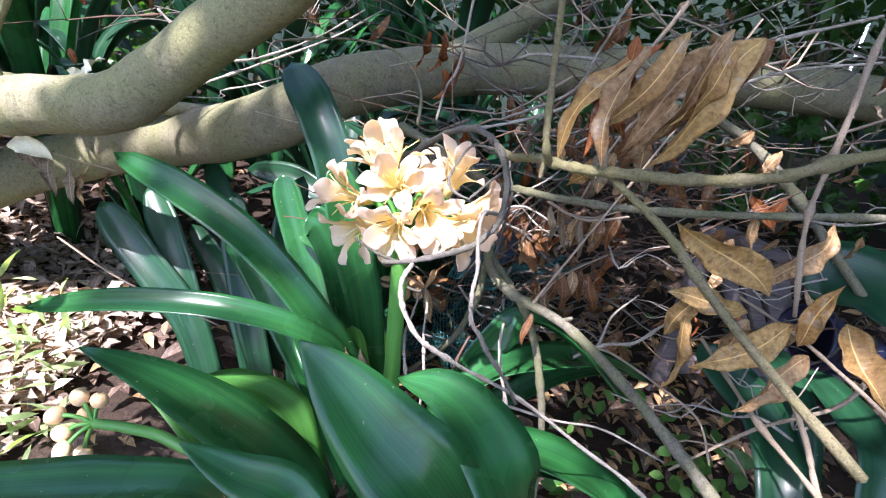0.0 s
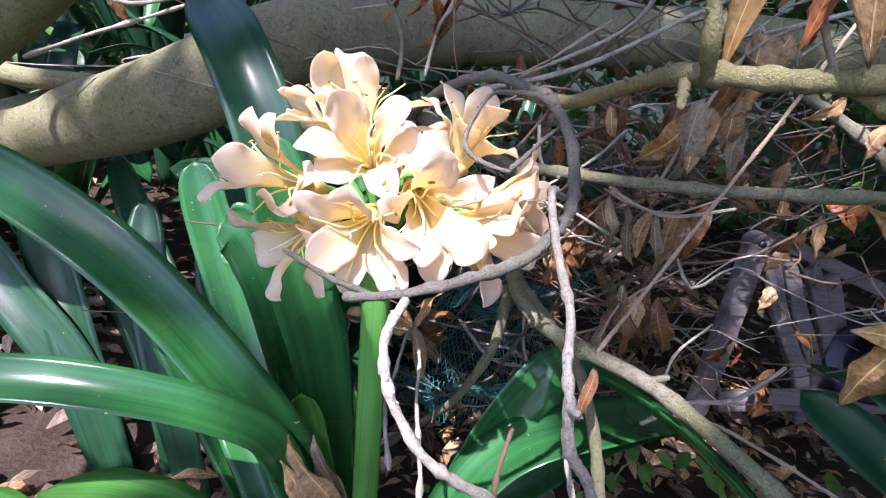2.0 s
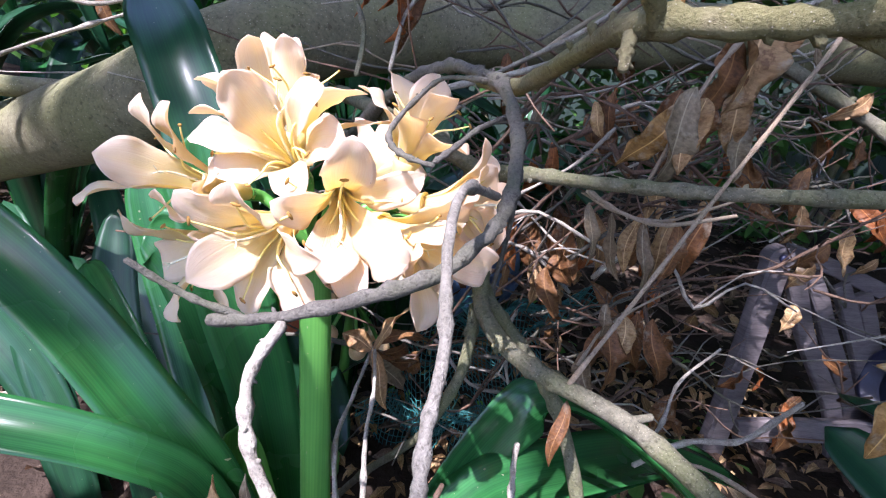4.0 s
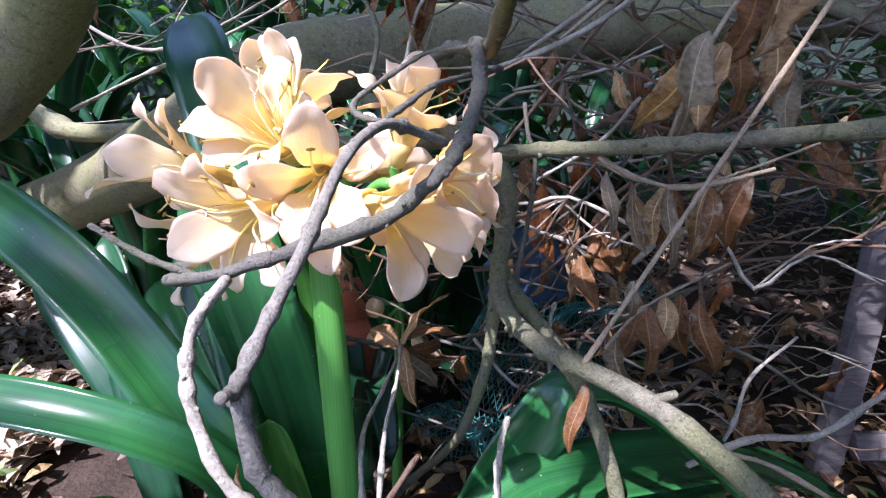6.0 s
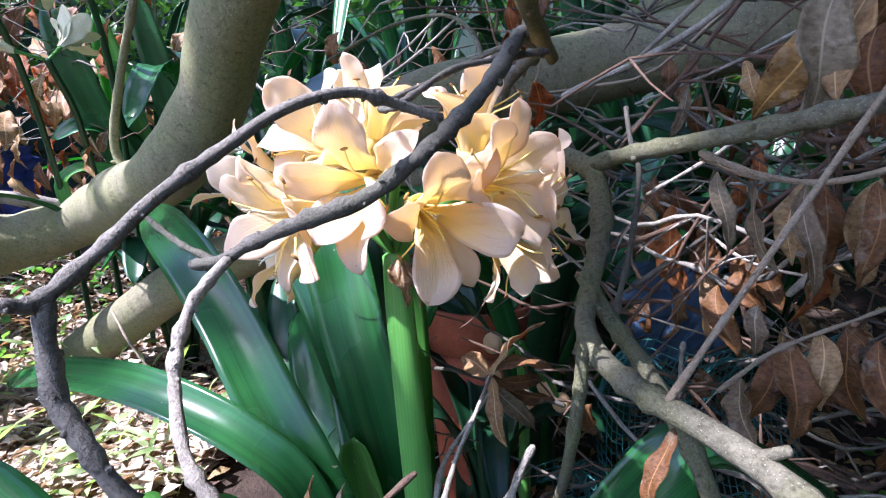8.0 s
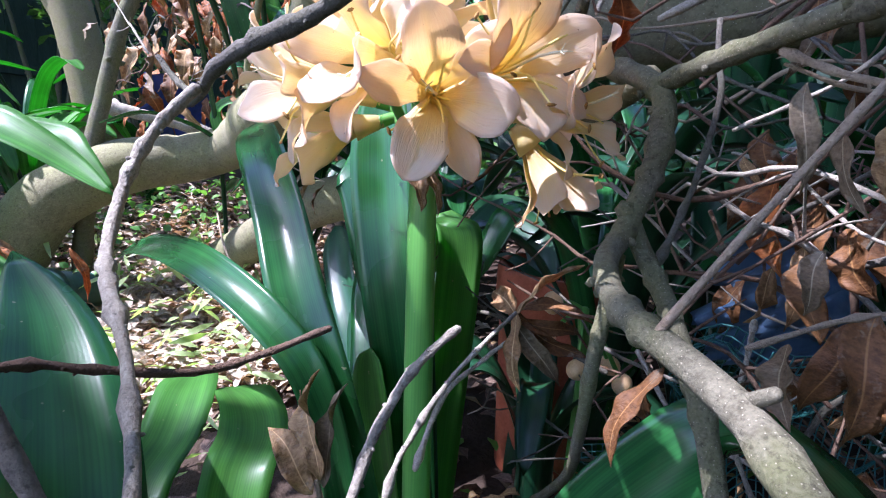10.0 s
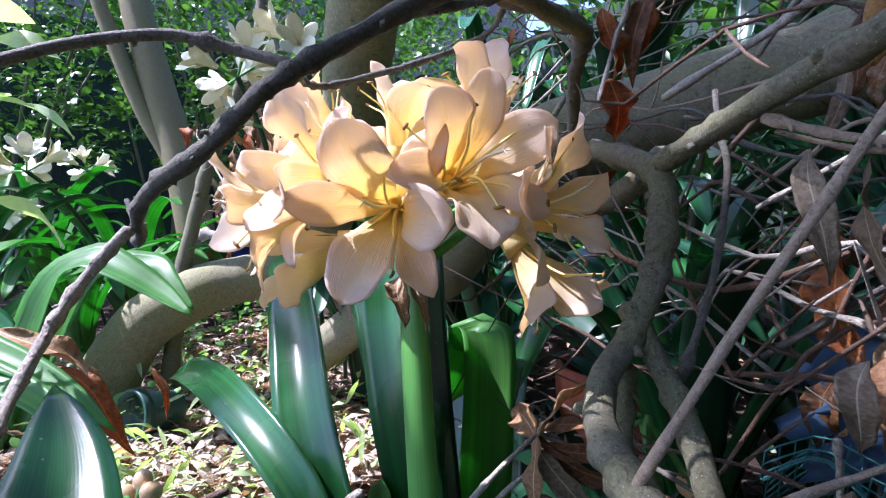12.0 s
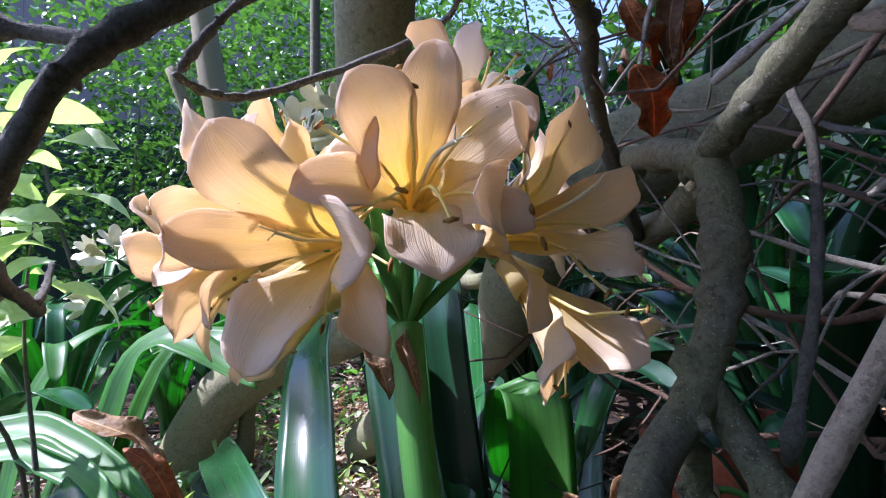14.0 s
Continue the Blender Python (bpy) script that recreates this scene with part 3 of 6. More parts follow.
limb_thing("forked_branch", "olive-grey forked branch with warty bark beside the flower", "branch", [
    ("limb", [(-0.0249, 0.1851, 0.4832), (0.0154, 0.1326, 0.4741), (0.0488, 0.1003, 0.4627), (0.0796, 0.0782, 0.4513), (0.0949, 0.0680, 0.4395), (0.0993, 0.0591, 0.4180), (0.0967, 0.0529, 0.3966), (0.0952, 0.0407, 0.3788), (0.0972, 0.0223, 0.3692), (0.1093, -0.0015, 0.3609), (0.1274, -0.0180, 0.3559), (0.1463, -0.0320, 0.3534), (0.1711, -0.0512, 0.3477), (0.2060, -0.0958, 0.3320), (0.2490, -0.1685, 0.3054), (0.2970, -0.2661, 0.2668)], 0.0058, 0.0046, 14, 0.14, 16),
    ("side_limb", [(0.0923, 0.0432, 0.3894), (0.1033, 0.0457, 0.3679), (0.1169, 0.0363, 0.3533), (0.1338, 0.0179, 0.3364), (0.1492, 0.0043, 0.3127), (0.1651, -0.0092, 0.2650), (0.1820, -0.0185, 0.1823), (0.1918, -0.0299, 0.0297)], 0.0046, 0.0038, 10, 0.14, 8),
    ("cut_spur", [(0.160, -0.040, 0.346), (0.168, -0.046, 0.353), (0.173, -0.050, 0.358)], 0.0024, 0.0018, 10, 0.1, 0),
    ("right_limb", [(0.088, 0.073, 0.446), (0.115, 0.056, 0.451), (0.147, 0.030, 0.454), (0.175, 0.012, 0.457), (0.212, -0.012, 0.462), (0.30, -0.03, 0.472), (0.45, -0.04, 0.49), (0.7, -0.05, 0.51)], 0.0042, 0.0032, 12, 0.12, 10),
    ("green_shoot", [(0.093, 0.040, 0.367), (0.092, 0.037, 0.343), (0.088, 0.038, 0.314), (0.073, 0.062, 0.255), (0.055, 0.088, 0.211), (0.02, 0.11, 0.16), (-0.02, 0.12, 0.10)], 0.0040, 0.0030, 9, 0.12, 6),
    ("straight_twig", [(0.136, -0.028, 0.354), (0.159, -0.023, 0.395), (0.179, -0.017, 0.429), (0.199, -0.011, 0.463), (0.219, -0.006, 0.498), (0.258, 0.006, 0.566), (0.30, 0.02, 0.64)], 0.0012, 0.0010, 8, 0.12, 12, PALEBARK),
    ("upright_stub", [(0.104, 0.060, 0.360), (0.112, 0.073, 0.40), (0.116, 0.080, 0.44), (0.111, 0.087, 0.458), (0.108, 0.091, 0.478)], 0.0016, 0.0014, 8, 0.2, 5, DARKBARK),
    ("pale_twig", [(0.147, 0.031, 0.449), (0.170, 0.030, 0.438), (0.195, 0.028, 0.434), (0.23, 0.02, 0.445)], 0.0015, 0.0011, 6, 0.15, 6, PALEBARK),
], BARK)

limb_thing("crooked_branch", "crooked bare branch hanging before the flower, backlit dark put into its bark", "branch", [
    ("limb", [(-0.020, 0.170, 0.440), (0.013, 0.1194, 0.4766), (0.040, 0.085, 0.500), (0.0615, 0.064, 0.5085), (0.075, 0.045, 0.507), (0.080, 0.026, 0.504), (0.083, 0.002, 0.5025), (0.085, -0.021, 0.4995), (0.0888, -0.045, 0.488), (0.0880, -0.066, 0.4735), (0.0835, -0.0845, 0.4610), (0.0775, -0.0935, 0.4530), (0.0642, -0.1024, 0.4425), (0.0469, -0.1097, 0.4369), (0.0275, -0.1131, 0.4307), (0.0077, -0.1105, 0.4242), (-0.0073, -0.1103, 0.4221)], 0.0036, 0.0017, 12, 0.42, 56, DARKBARK),
    ("broken_twig", [(0.0800, -0.0836, 0.4640), (0.0723, -0.0950, 0.4680), (0.0668, -0.1094, 0.4706), (0.0631, -0.1287, 0.4655), (0.0625, -0.1475, 0.4558), (0.0627, -0.1630, 0.4472), (0.0603, -0.1733, 0.4386), (0.0598, -0.1826, 0.4325), (0.0601, -0.1874, 0.4329)], 0.0016, 0.0012, 9, 0.25, 12, TWIGBARK),
    ("hanging_twig", [(0.0597, -0.1819, 0.4320), (0.0618, -0.1838, 0.4188), (0.0683, -0.1834, 0.4097), (0.0734, -0.1813, 0.3993), (0.0814, -0.1791, 0.3871), (0.0934, -0.1759, 0.3698), (0.1054, -0.1706, 0.3466)], 0.0015, 0.0013, 9, 0.4, 20, TWIGBARK),
    ("pale_twig", [(0.0168, -0.1145, 0.4254), (0.0104, -0.1235, 0.4142), (0.0115, -0.1317, 0.4024), (0.0168, -0.1379, 0.3915), (0.0285, -0.1450, 0.3772), (0.0429, -0.1482, 0.3694), (0.0684, -0.1515, 0.3577), (0.1097, -0.1633, 0.3455), (0.1501, -0.1878, 0.3310), (0.1974, -0.2224, 0.3164), (0.2568, -0.2760, 0.2768)], 0.0019, 0.0011, 9, 0.4, 44, GREYBARK),
    ("pale_side_twig", [(0.101, -0.166, 0.340), (0.14, -0.165, 0.330), (0.18, -0.16, 0.322), (0.23, -0.17, 0.305)], 0.0010, 0.0007, 7, 0.16, 8, GREYBARK),
    ("spur", [(0.002, -0.109, 0.424), (-0.014, -0.110, 0.430), (-0.030, -0.111, 0.440)], 0.0012, 0.0010, 7, 0.3, 5, DARKBARK),
], BARK)

limb_thing("knotty_branch", "knotted tan branch reaching over the dry leaves", "branch", [
    ("limb", [(0.0799, 0.0424, 0.5015), (0.0906, -0.0166, 0.5000), (0.0980, -0.0606, 0.5081), (0.1026, -0.0976, 0.5159), (0.1083, -0.1162, 0.5176), (0.1214, -0.1269, 0.5180), (0.1348, -0.1349, 0.5186), (0.1502, -0.1459, 0.5215), (0.1848, -0.1644, 0.5262), (0.2315, -0.1744, 0.5359), (0.2836, -0.1766, 0.5561), (0.4786, -0.1567, 0.6015)], 0.0032, 0.0034, 12, 0.34, 30),
    ("side_limb", [(0.143, -0.134, 0.519), (0.157, -0.152, 0.508), (0.171, -0.163, 0.498), (0.182, -0.180, 0.487), (0.196, -0.196, 0.470), (0.225, -0.225, 0.44), (0.27, -0.27, 0.40)], 0.0026, 0.0030, 10, 0.2, 8),
    ("rising_limb", [(0.108, -0.118, 0.516), (0.100, -0.128, 0.530), (0.098, -0.122, 0.56), (0.094, -0.116, 0.64), (0.09, -0.10, 0.80)], 0.0024, 0.0022, 10, 0.2, 8),
    ("stub", [(0.104, -0.112, 0.515), (0.1025, -0.116, 0.510), (0.102, -0.118, 0.506)], 0.0020, 0.0014, 8, 0.3, 3),
], KNOTBARK)

# ---- the clivia in bloom ----
clivia = thing("clivia_plant", "clivia with dark green strap leaves and one peach flower head", "flowering plant")
MAIN_LEAVES = [
    # points, width, material, facing
    ([(-0.02, 0.01, 0.02), (-0.035, -0.008, 0.18), (-0.052, -0.020, 0.265), (-0.088, -0.018, 0.318), (-0.128, -0.006, 0.357), (-0.175, 0.008, 0.390), (-0.245, 0.035, 0.416), (-0.331, 0.0756, 0.4334)], 0.038, LEAF, (0.62, -0.66, 0.36), 0.0),
    ([(-0.02, 0.0, 0.02), (-0.040, -0.015, 0.20), (-0.055, -0.028, 0.272), (-0.085, -0.038, 0.302), (-0.13, -0.046, 0.320), (-0.19, -0.05, 0.328), (-0.27, -0.05, 0.322), (-0.36, -0.0484, 0.3016)], 0.026, LEAF, (0.2, -0.55, 0.8), 0.0),
    ([(-0.01, 0.03, 0.0), (-0.025, 0.03, 0.2), (-0.036, 0.022, 0.305), (-0.050, 0.023, 0.36), (-0.064, 0.03, 0.41), (-0.078, 0.042, 0.46)], 0.042, LEAF, (0.4, -1, 0.1), 0.0),
    ([(-0.03, 0.03, 0.0), (-0.075, 0.055, 0.20), (-0.115, 0.09, 0.30), (-0.148, 0.12, 0.375), (-0.163, 0.135, 0.415)], 0.036, LEAF, (0.2, -1, 0.25), 0.0),
    ([(-0.04, 0.04, 0.0), (-0.10, 0.06, 0.15), (-0.16, 0.10, 0.24), (-0.21, 0.14, 0.29), (-0.25, 0.18, 0.31)], 0.040, LEAF, (0.3, -1, 0.3), 0.0),
    ([(-0.02, 0.05, 0.0), (-0.055, 0.055, 0.25), (-0.075, 0.06, 0.42), (-0.110, 0.09, 0.50), (-0.155, 0.145, 0.546)], 0.046, LEAF_BACK, (0.3, -1, 0.2), 0.0),
    ([(-0.02, 0.03, 0.0), (-0.05, 0.045, 0.22), (-0.068, 0.03, 0.34), (-0.088, 0.03, 0.39), (-0.105, 0.03, 0.40)], 0.036, LEAF, (0.2, -1, 0.3), 0.0),
    ([(-0.03, 0.04, 0.0), (-0.055, 0.085, 0.2), (-0.068, 0.11, 0.30), (-0.076, 0.12, 0.342), (-0.095, 0.128, 0.350), (-0.125, 0.135, 0.33), (-0.15, 0.14, 0.28)], 0.043, LEAF_LIT, (0.85, -0.25, 0.5), 0.0),
    ([(-0.03, 0.04, 0.0), (-0.045, 0.042, 0.2), (-0.0576, 0.0433, 0.282), (-0.075, 0.06, 0.332), (-0.098, 0.08, 0.352), (-0.130, 0.107, 0.350)], 0.036, LEAF, (0.5, -0.7, 0.5), 0.0),
    ([(0.0, 0.02, 0.0), (-0.025, 0.012, 0.16), (-0.041, 0.010, 0.24), (-0.047, 0.009, 0.286)], 0.030, LEAF_LIT, (0.1, -1, 0.3), 0.0),
    ([(0.02, 0.01, 0.0), (0.05, -0.01, 0.16), (0.105, 0.012, 0.235), (0.17, 0.025, 0.257), (0.26, 0.07, 0.235), (0.36, 0.10, 0.19)], 0.052, LEAF, None, 0.0),
    ([(0.02, 0.02, 0.0), (0.07, 0.03, 0.18), (0.13, 0.045, 0.28), (0.165, 0.035, 0.302), (0.20, -0.02, 0.306), (0.225, -0.09, 0.30)], 0.040, LEAF, (0.5, -0.4, 0.8), 0.3),
    ([(0.03, 0.03, 0.0), (0.11, 0.05, 0.13), (0.20, 0.08, 0.19), (0.29, 0.11, 0.20), (0.37, 0.15, 0.17)], 0.045, LEAF, None, 0.0),
    ([(0.03, 0.0, 0.0), (0.08, -0.03, 0.12), (0.15, -0.05, 0.17), (0.23, -0.06, 0.17), (0.31, -0.06, 0.13)], 0.048, LEAF, None, 0.0),
    ([(-0.02, 0.02, 0.0), (-0.04, 0.0, 0.12), (-0.09, 0.04, 0.2), (-0.13, 0.09, 0.24)], 0.036, LEAF, (0.2, -1, 0.5), 0.0),
]
for k, (pts, w, mat, face, tw) in enumerate(MAIN_LEAVES):
    part("leaf", strap_leaf(pts, w, face, 30, 9, 0.24, 0.10, 0.7, tw, k), mat, clivia)


def scape():
    """The flat-sided green flower stalk."""
    bm = tube([(0.006, 0.01, 0.0), (0.003, 0.006, 0.2), (0.0, 0.004, 0.36), (-0.001, 0.006, 0.405)], 0.0105, 0.0082, 14, 24)
    uvl = bm.loops.layers.uv.verify()
    for v in bm.verts:
        v.co.y = 0.006 + (v.co.y - 0.006) * 0.72
    for f in bm.faces:
        for lp in f.loops:
            a = math.atan2(lp.vert.co.y - 0.006, lp.vert.co.x)
            lp[uvl].uv = (abs(a) / 6.28, lp.vert.co.z * 2.0)
    return bm


part("flower_stem", scape(), STEM, clivia, "upright ribbed light green flower stem")
HEAD = Vector((-0.001, 0.006, 0.405))


def petal_mesh(width, length, flare, seed, name):
    n, cols = 19, 9
    line, sides, normals, widths = [], [], [], []
    p = np.array((0.0032, 0.0, 0.0))
    for i in range(n):
        s = i / (n - 1)
        line.append(p.copy())
        lean = 0.10 + flare * (0.55 / (1 + math.exp(-(s - 0.30) * 14)) + 0.45 * s) + 0.35 * max(0.0, s - 0.72) / 0.28
        p = p + np.array((math.sin(lean), 0.0, math.cos(lean))) * (length / (n - 1))
    t, _ = frames_along(line)
    for i in range(n):
        s = i / (n - 1)
        sides.append(np.array((0, 1.0, 0)))
        normals.append(np.cross(t[i], (0, 1.0, 0)))
        w = 0.17 + 0.83 * math.sin(min(1, (s / 0.64)) * math.pi / 2) ** 1.5
        if s > 0.64:
            q = (s - 0.64) / 0.36
            w = max(0.05, (1 - q ** 2.3) ** 0.62)
        widths.append(width * w)
    bm = blade(bmesh.new(), line, sides, normals, widths, 0.0007, cols, -0.10, 0.13, seed, 0.16)
    me = bpy.data.meshes.new(name)
    bm.to_mesh(me)
    bm.free()
    me.materials.append(PETAL)
    me.polygons.foreach_set("use_smooth", [True] * len(me.polygons))
    return me


def stamen_meshes(seed):
    rnd = random.Random(seed)
    bend = rnd.uniform(0.5, 1.2)
    far = rnd.uniform(0.9, 1.15)
    pts = [(0.002, 0, 0.012), (0.0045, 0.001, 0.026), (0.010, 0.002, 0.038), (0.016 * far, 0.003, 0.043), (0.020 * far + 0.003 * bend, 0.003, 0.044 + 0.004 * bend)]
    bm = tube(pts, 0.00075, 0.0004, 6, 14)
    me = bpy.data.meshes.new("filament")
    bm.to_mesh(me)
    bm.free()
    me.materials.append(FILAMENT)
    me.materials.append(ANTHER)
    base = len(me.polygons)
    bm = bmesh.new()
    bm.from_mesh(me)
    m = Matrix.Translation(pts[-1]) @ Euler((rnd.uniform(-1, 1), rnd.uniform(-0.6, 0.6), rnd.uniform(0, 3))).to_matrix().to_4x4() @ Matrix.Diagonal((0.0024, 0.0008, 0.0008, 1))
    made = bmesh.ops.create_icosphere(bm, subdivisions=1, radius=1.0, matrix=m)
    for f in {f for v in made["verts"] for f in v.link_faces}:
        f.material_index = 1
    bm.to_mesh(me)
    bm.free()
    me.polygons.foreach_set("use_smooth", [True] * len(me.polygons))
    return me


STAMENS = [stamen_meshes(k) for k in range(4)]


def style_mesh():
    bm = tube([(0.0, 0, 0.012), (0.001, 0.0, 0.03), (0.003, 0.001, 0.044), (0.007, 0.001, 0.052)], 0.0008, 0.0006, 5, 10)
    for a in (0, 2.1, 4.2):
        tube([(0.007, 0.001, 0.052), (0.008 + 0.0025 * math.cos(a), 0.001 + 0.0025 * math.sin(a), 0.055)], 0.0003, 0.0002, 4, 3, bm)
    me = bpy.data.meshes.new("style")
    bm.to_mesh(me)
    bm.free()
    me.materials.append(STIGMA)
    me.polygons.foreach_set("use_smooth", [True] * len(me.polygons))
    return me


STYLE = style_mesh()


def throat_mesh():
    bm = bmesh.new()
    uvl = bm.loops.layers.uv.verify()
    rings = [[bm.verts.new((r * math.cos(k * math.pi / 6), r * math.sin(k * math.pi / 6), z)) for k in range(12)] for r, z in ((0.0012, 0.001), (0.0042, 0.003), (0.0058, 0.010), (0.0078, 0.0165), (0.0072, 0.0168), (0.0055, 0.0135), (0.0032, 0.0115), (0.0006, 0.011))]
    for i, (a, b) in enumerate(zip(rings, rings[1:])):
        for k in range(12):
            f = bm.faces.new((a[k], a[(k + 1) % 12], b[(k + 1) % 12], b[k]))
            for lp in f.loops:
                lp[uvl].uv = (0.3, 0.05 + 14 * lp.vert.co.z)
    bm.faces.new(rings[-1])
    me = bpy.data.meshes.new("throat")
    bm.to_mesh(me)
    bm.free()
    me.materials.append(PETAL)
    me.polygons.foreach_set("use_smooth", [True] * len(me.polygons))
    return me


THROAT = throat_mesh()


def shaped_petal(base, axis, tip, width, seed, size):
    """A petal that rises along the funnel's axis and bends out to its tip, in the flower's own space."""
    rnd = random.Random(seed)
    n, cols = 23, 11
    base, axis, tip = np.array(base), np.array(axis), np.array(tip)
    way = tip - base
    out = way - axis * (way @ axis)
    reach = np.linalg.norm(out) + 1e-6
    out = out / reach
    height = way @ axis
    lip = 0.012 * size if reach < 0.02 else min(0.020, 0.45 * reach)
    p0, p3 = base + out * 0.0030, tip
    p1 = base + axis * max(0.016, 0.62 * height) + out * 0.0035
    p2 = tip - out * lip + axis * (0.004 + rnd.uniform(0.0, 0.004) if reach > 0.02 else -0.012)
    line = []
    for i in range(n):
        u = i / (n - 1)
        line.append(p0 * (1 - u) ** 3 + p1 * 3 * u * (1 - u) ** 2 + p2 * 3 * u * u * (1 - u) + p3 * u ** 3)
    t, _ = frames_along(line)
    side = np.cross(axis, out)
    side /= np.linalg.norm(side)
    turn = rnd.uniform(-0.22, 0.22)
    sides, normals, widths = [], [], []
    for i in range(n):
        s = i / (n - 1)
        q = side - t[i] * (side @ t[i])
        q /= np.linalg.norm(q) + 1e-9
        nn = np.cross(t[i], q)
        a = turn * s
        sides.append(q * math.cos(a) + nn * math.sin(a))
        normals.append(nn * math.cos(a) - q * math.sin(a))
        w = 0.17 + 0.83 * math.sin(min(1, (s / 0.68)) * math.pi / 2) ** 2.2
        if s > 0.68:
            w = max(0.04, (1 - ((s - 0.68) / 0.32) ** 2.0) ** 0.72)
        widths.append(width * w * (1 + 0.03 * math.sin(s * 23 + seed * 3)))
    return blade(bmesh.new(), line, sides, normals, widths, 0.0006, cols, 0.10 + rnd.uniform(-0.22, 0.06), 0.13 + rnd.uniform(0, 0.10), seed * 1.7, 0.20)


def flower(plant, head, throat, axis, petals, size=0.93, seed=0):
    """One funnel flower. throat: where its yellow centre sits; axis: the way it looks; petals: the tips in turn round it, broad first, None where hidden."""
    rnd = random.Random(seed * 13 + 5)
    axis = Vector(axis).normalized()
    base = Vector(throat) - axis * 0.019 * size
    side = axis.cross(Vector((0, 0, 1))).normalized()
    rot = Matrix((side, axis.cross(side), axis)).transposed().to_4x4()
    m = Matrix.Translation(base) @ rot @ Matrix.Diagonal((size, size, size, 1))
    inv = m.inverted()
    a, c = inv @ Vector(head), Vector((0, 0, 0))
    ctrl = inv @ (Vector(head) + (base - Vector(head)) * 0.5 + Vector((0, 0, 0.004)))
    bm = tube([a, ctrl, Vector((0, 0, -0.008)), c, Vector((0, 0, 0.0015))], 0.0022, 0.0042, 8, 14)
    stalk = part("flower", bm, STEM, plant, "peach funnel flower with a yellow throat")
    stalk.matrix_basis = m
    tips = [None if p is None else inv @ Vector(p) for p in petals]
    known = [(k, math.atan2(p.y, p.x)) for k, p in enumerate(tips) if p is not None]
    turnway = -1.0
    if len(known) > 1:
        turnway = math.copysign(1.0, sum(math.sin((b - a) / 1.0) / (j - i) for (i, a), (j, b) in zip(known, known[1:]) if j - i < 3) or -1.0)
    for k, p in enumerate(tips):
        if p is None:
            near = min(known, key=lambda e: min((e[0] - k) % 6, (k - e[0]) % 6)) if known else (0, 0.5 + seed)
            steps = (k - near[0] + 3) % 6 - 3
            ang = near[1] + turnway * steps * math.pi / 3
            r, h = rnd.uniform(0.034, 0.041), rnd.uniform(0.040, 0.050)
            p = Vector((r * math.cos(ang), r * math.sin(ang), h))
        wide = (0.0232 if k % 2 == 0 else 0.0168) * rnd.uniform(0.95, 1.06)
        part("petal", shaped_petal((0, 0, 0.001 * (k % 2)), (0, 0, 1), p, wide, seed * 7 + k, size), PETAL, stalk)
    for k in range(6):
        shared("stamen", STAMENS[rnd.randrange(4)], stalk, Matrix.Rotation(k * math.pi / 3 + 0.4 + rnd.uniform(-0.2, 0.2), 4, "Z") @ Matrix.Rotation(rnd.uniform(-0.15, 0.1), 4, "Y"))
    shared("throat", THROAT, stalk, Matrix.Identity(4))
    shared("style", STYLE, stalk, Matrix.Rotation(rnd.uniform(0, 6), 4, "Z"))
    return stalk


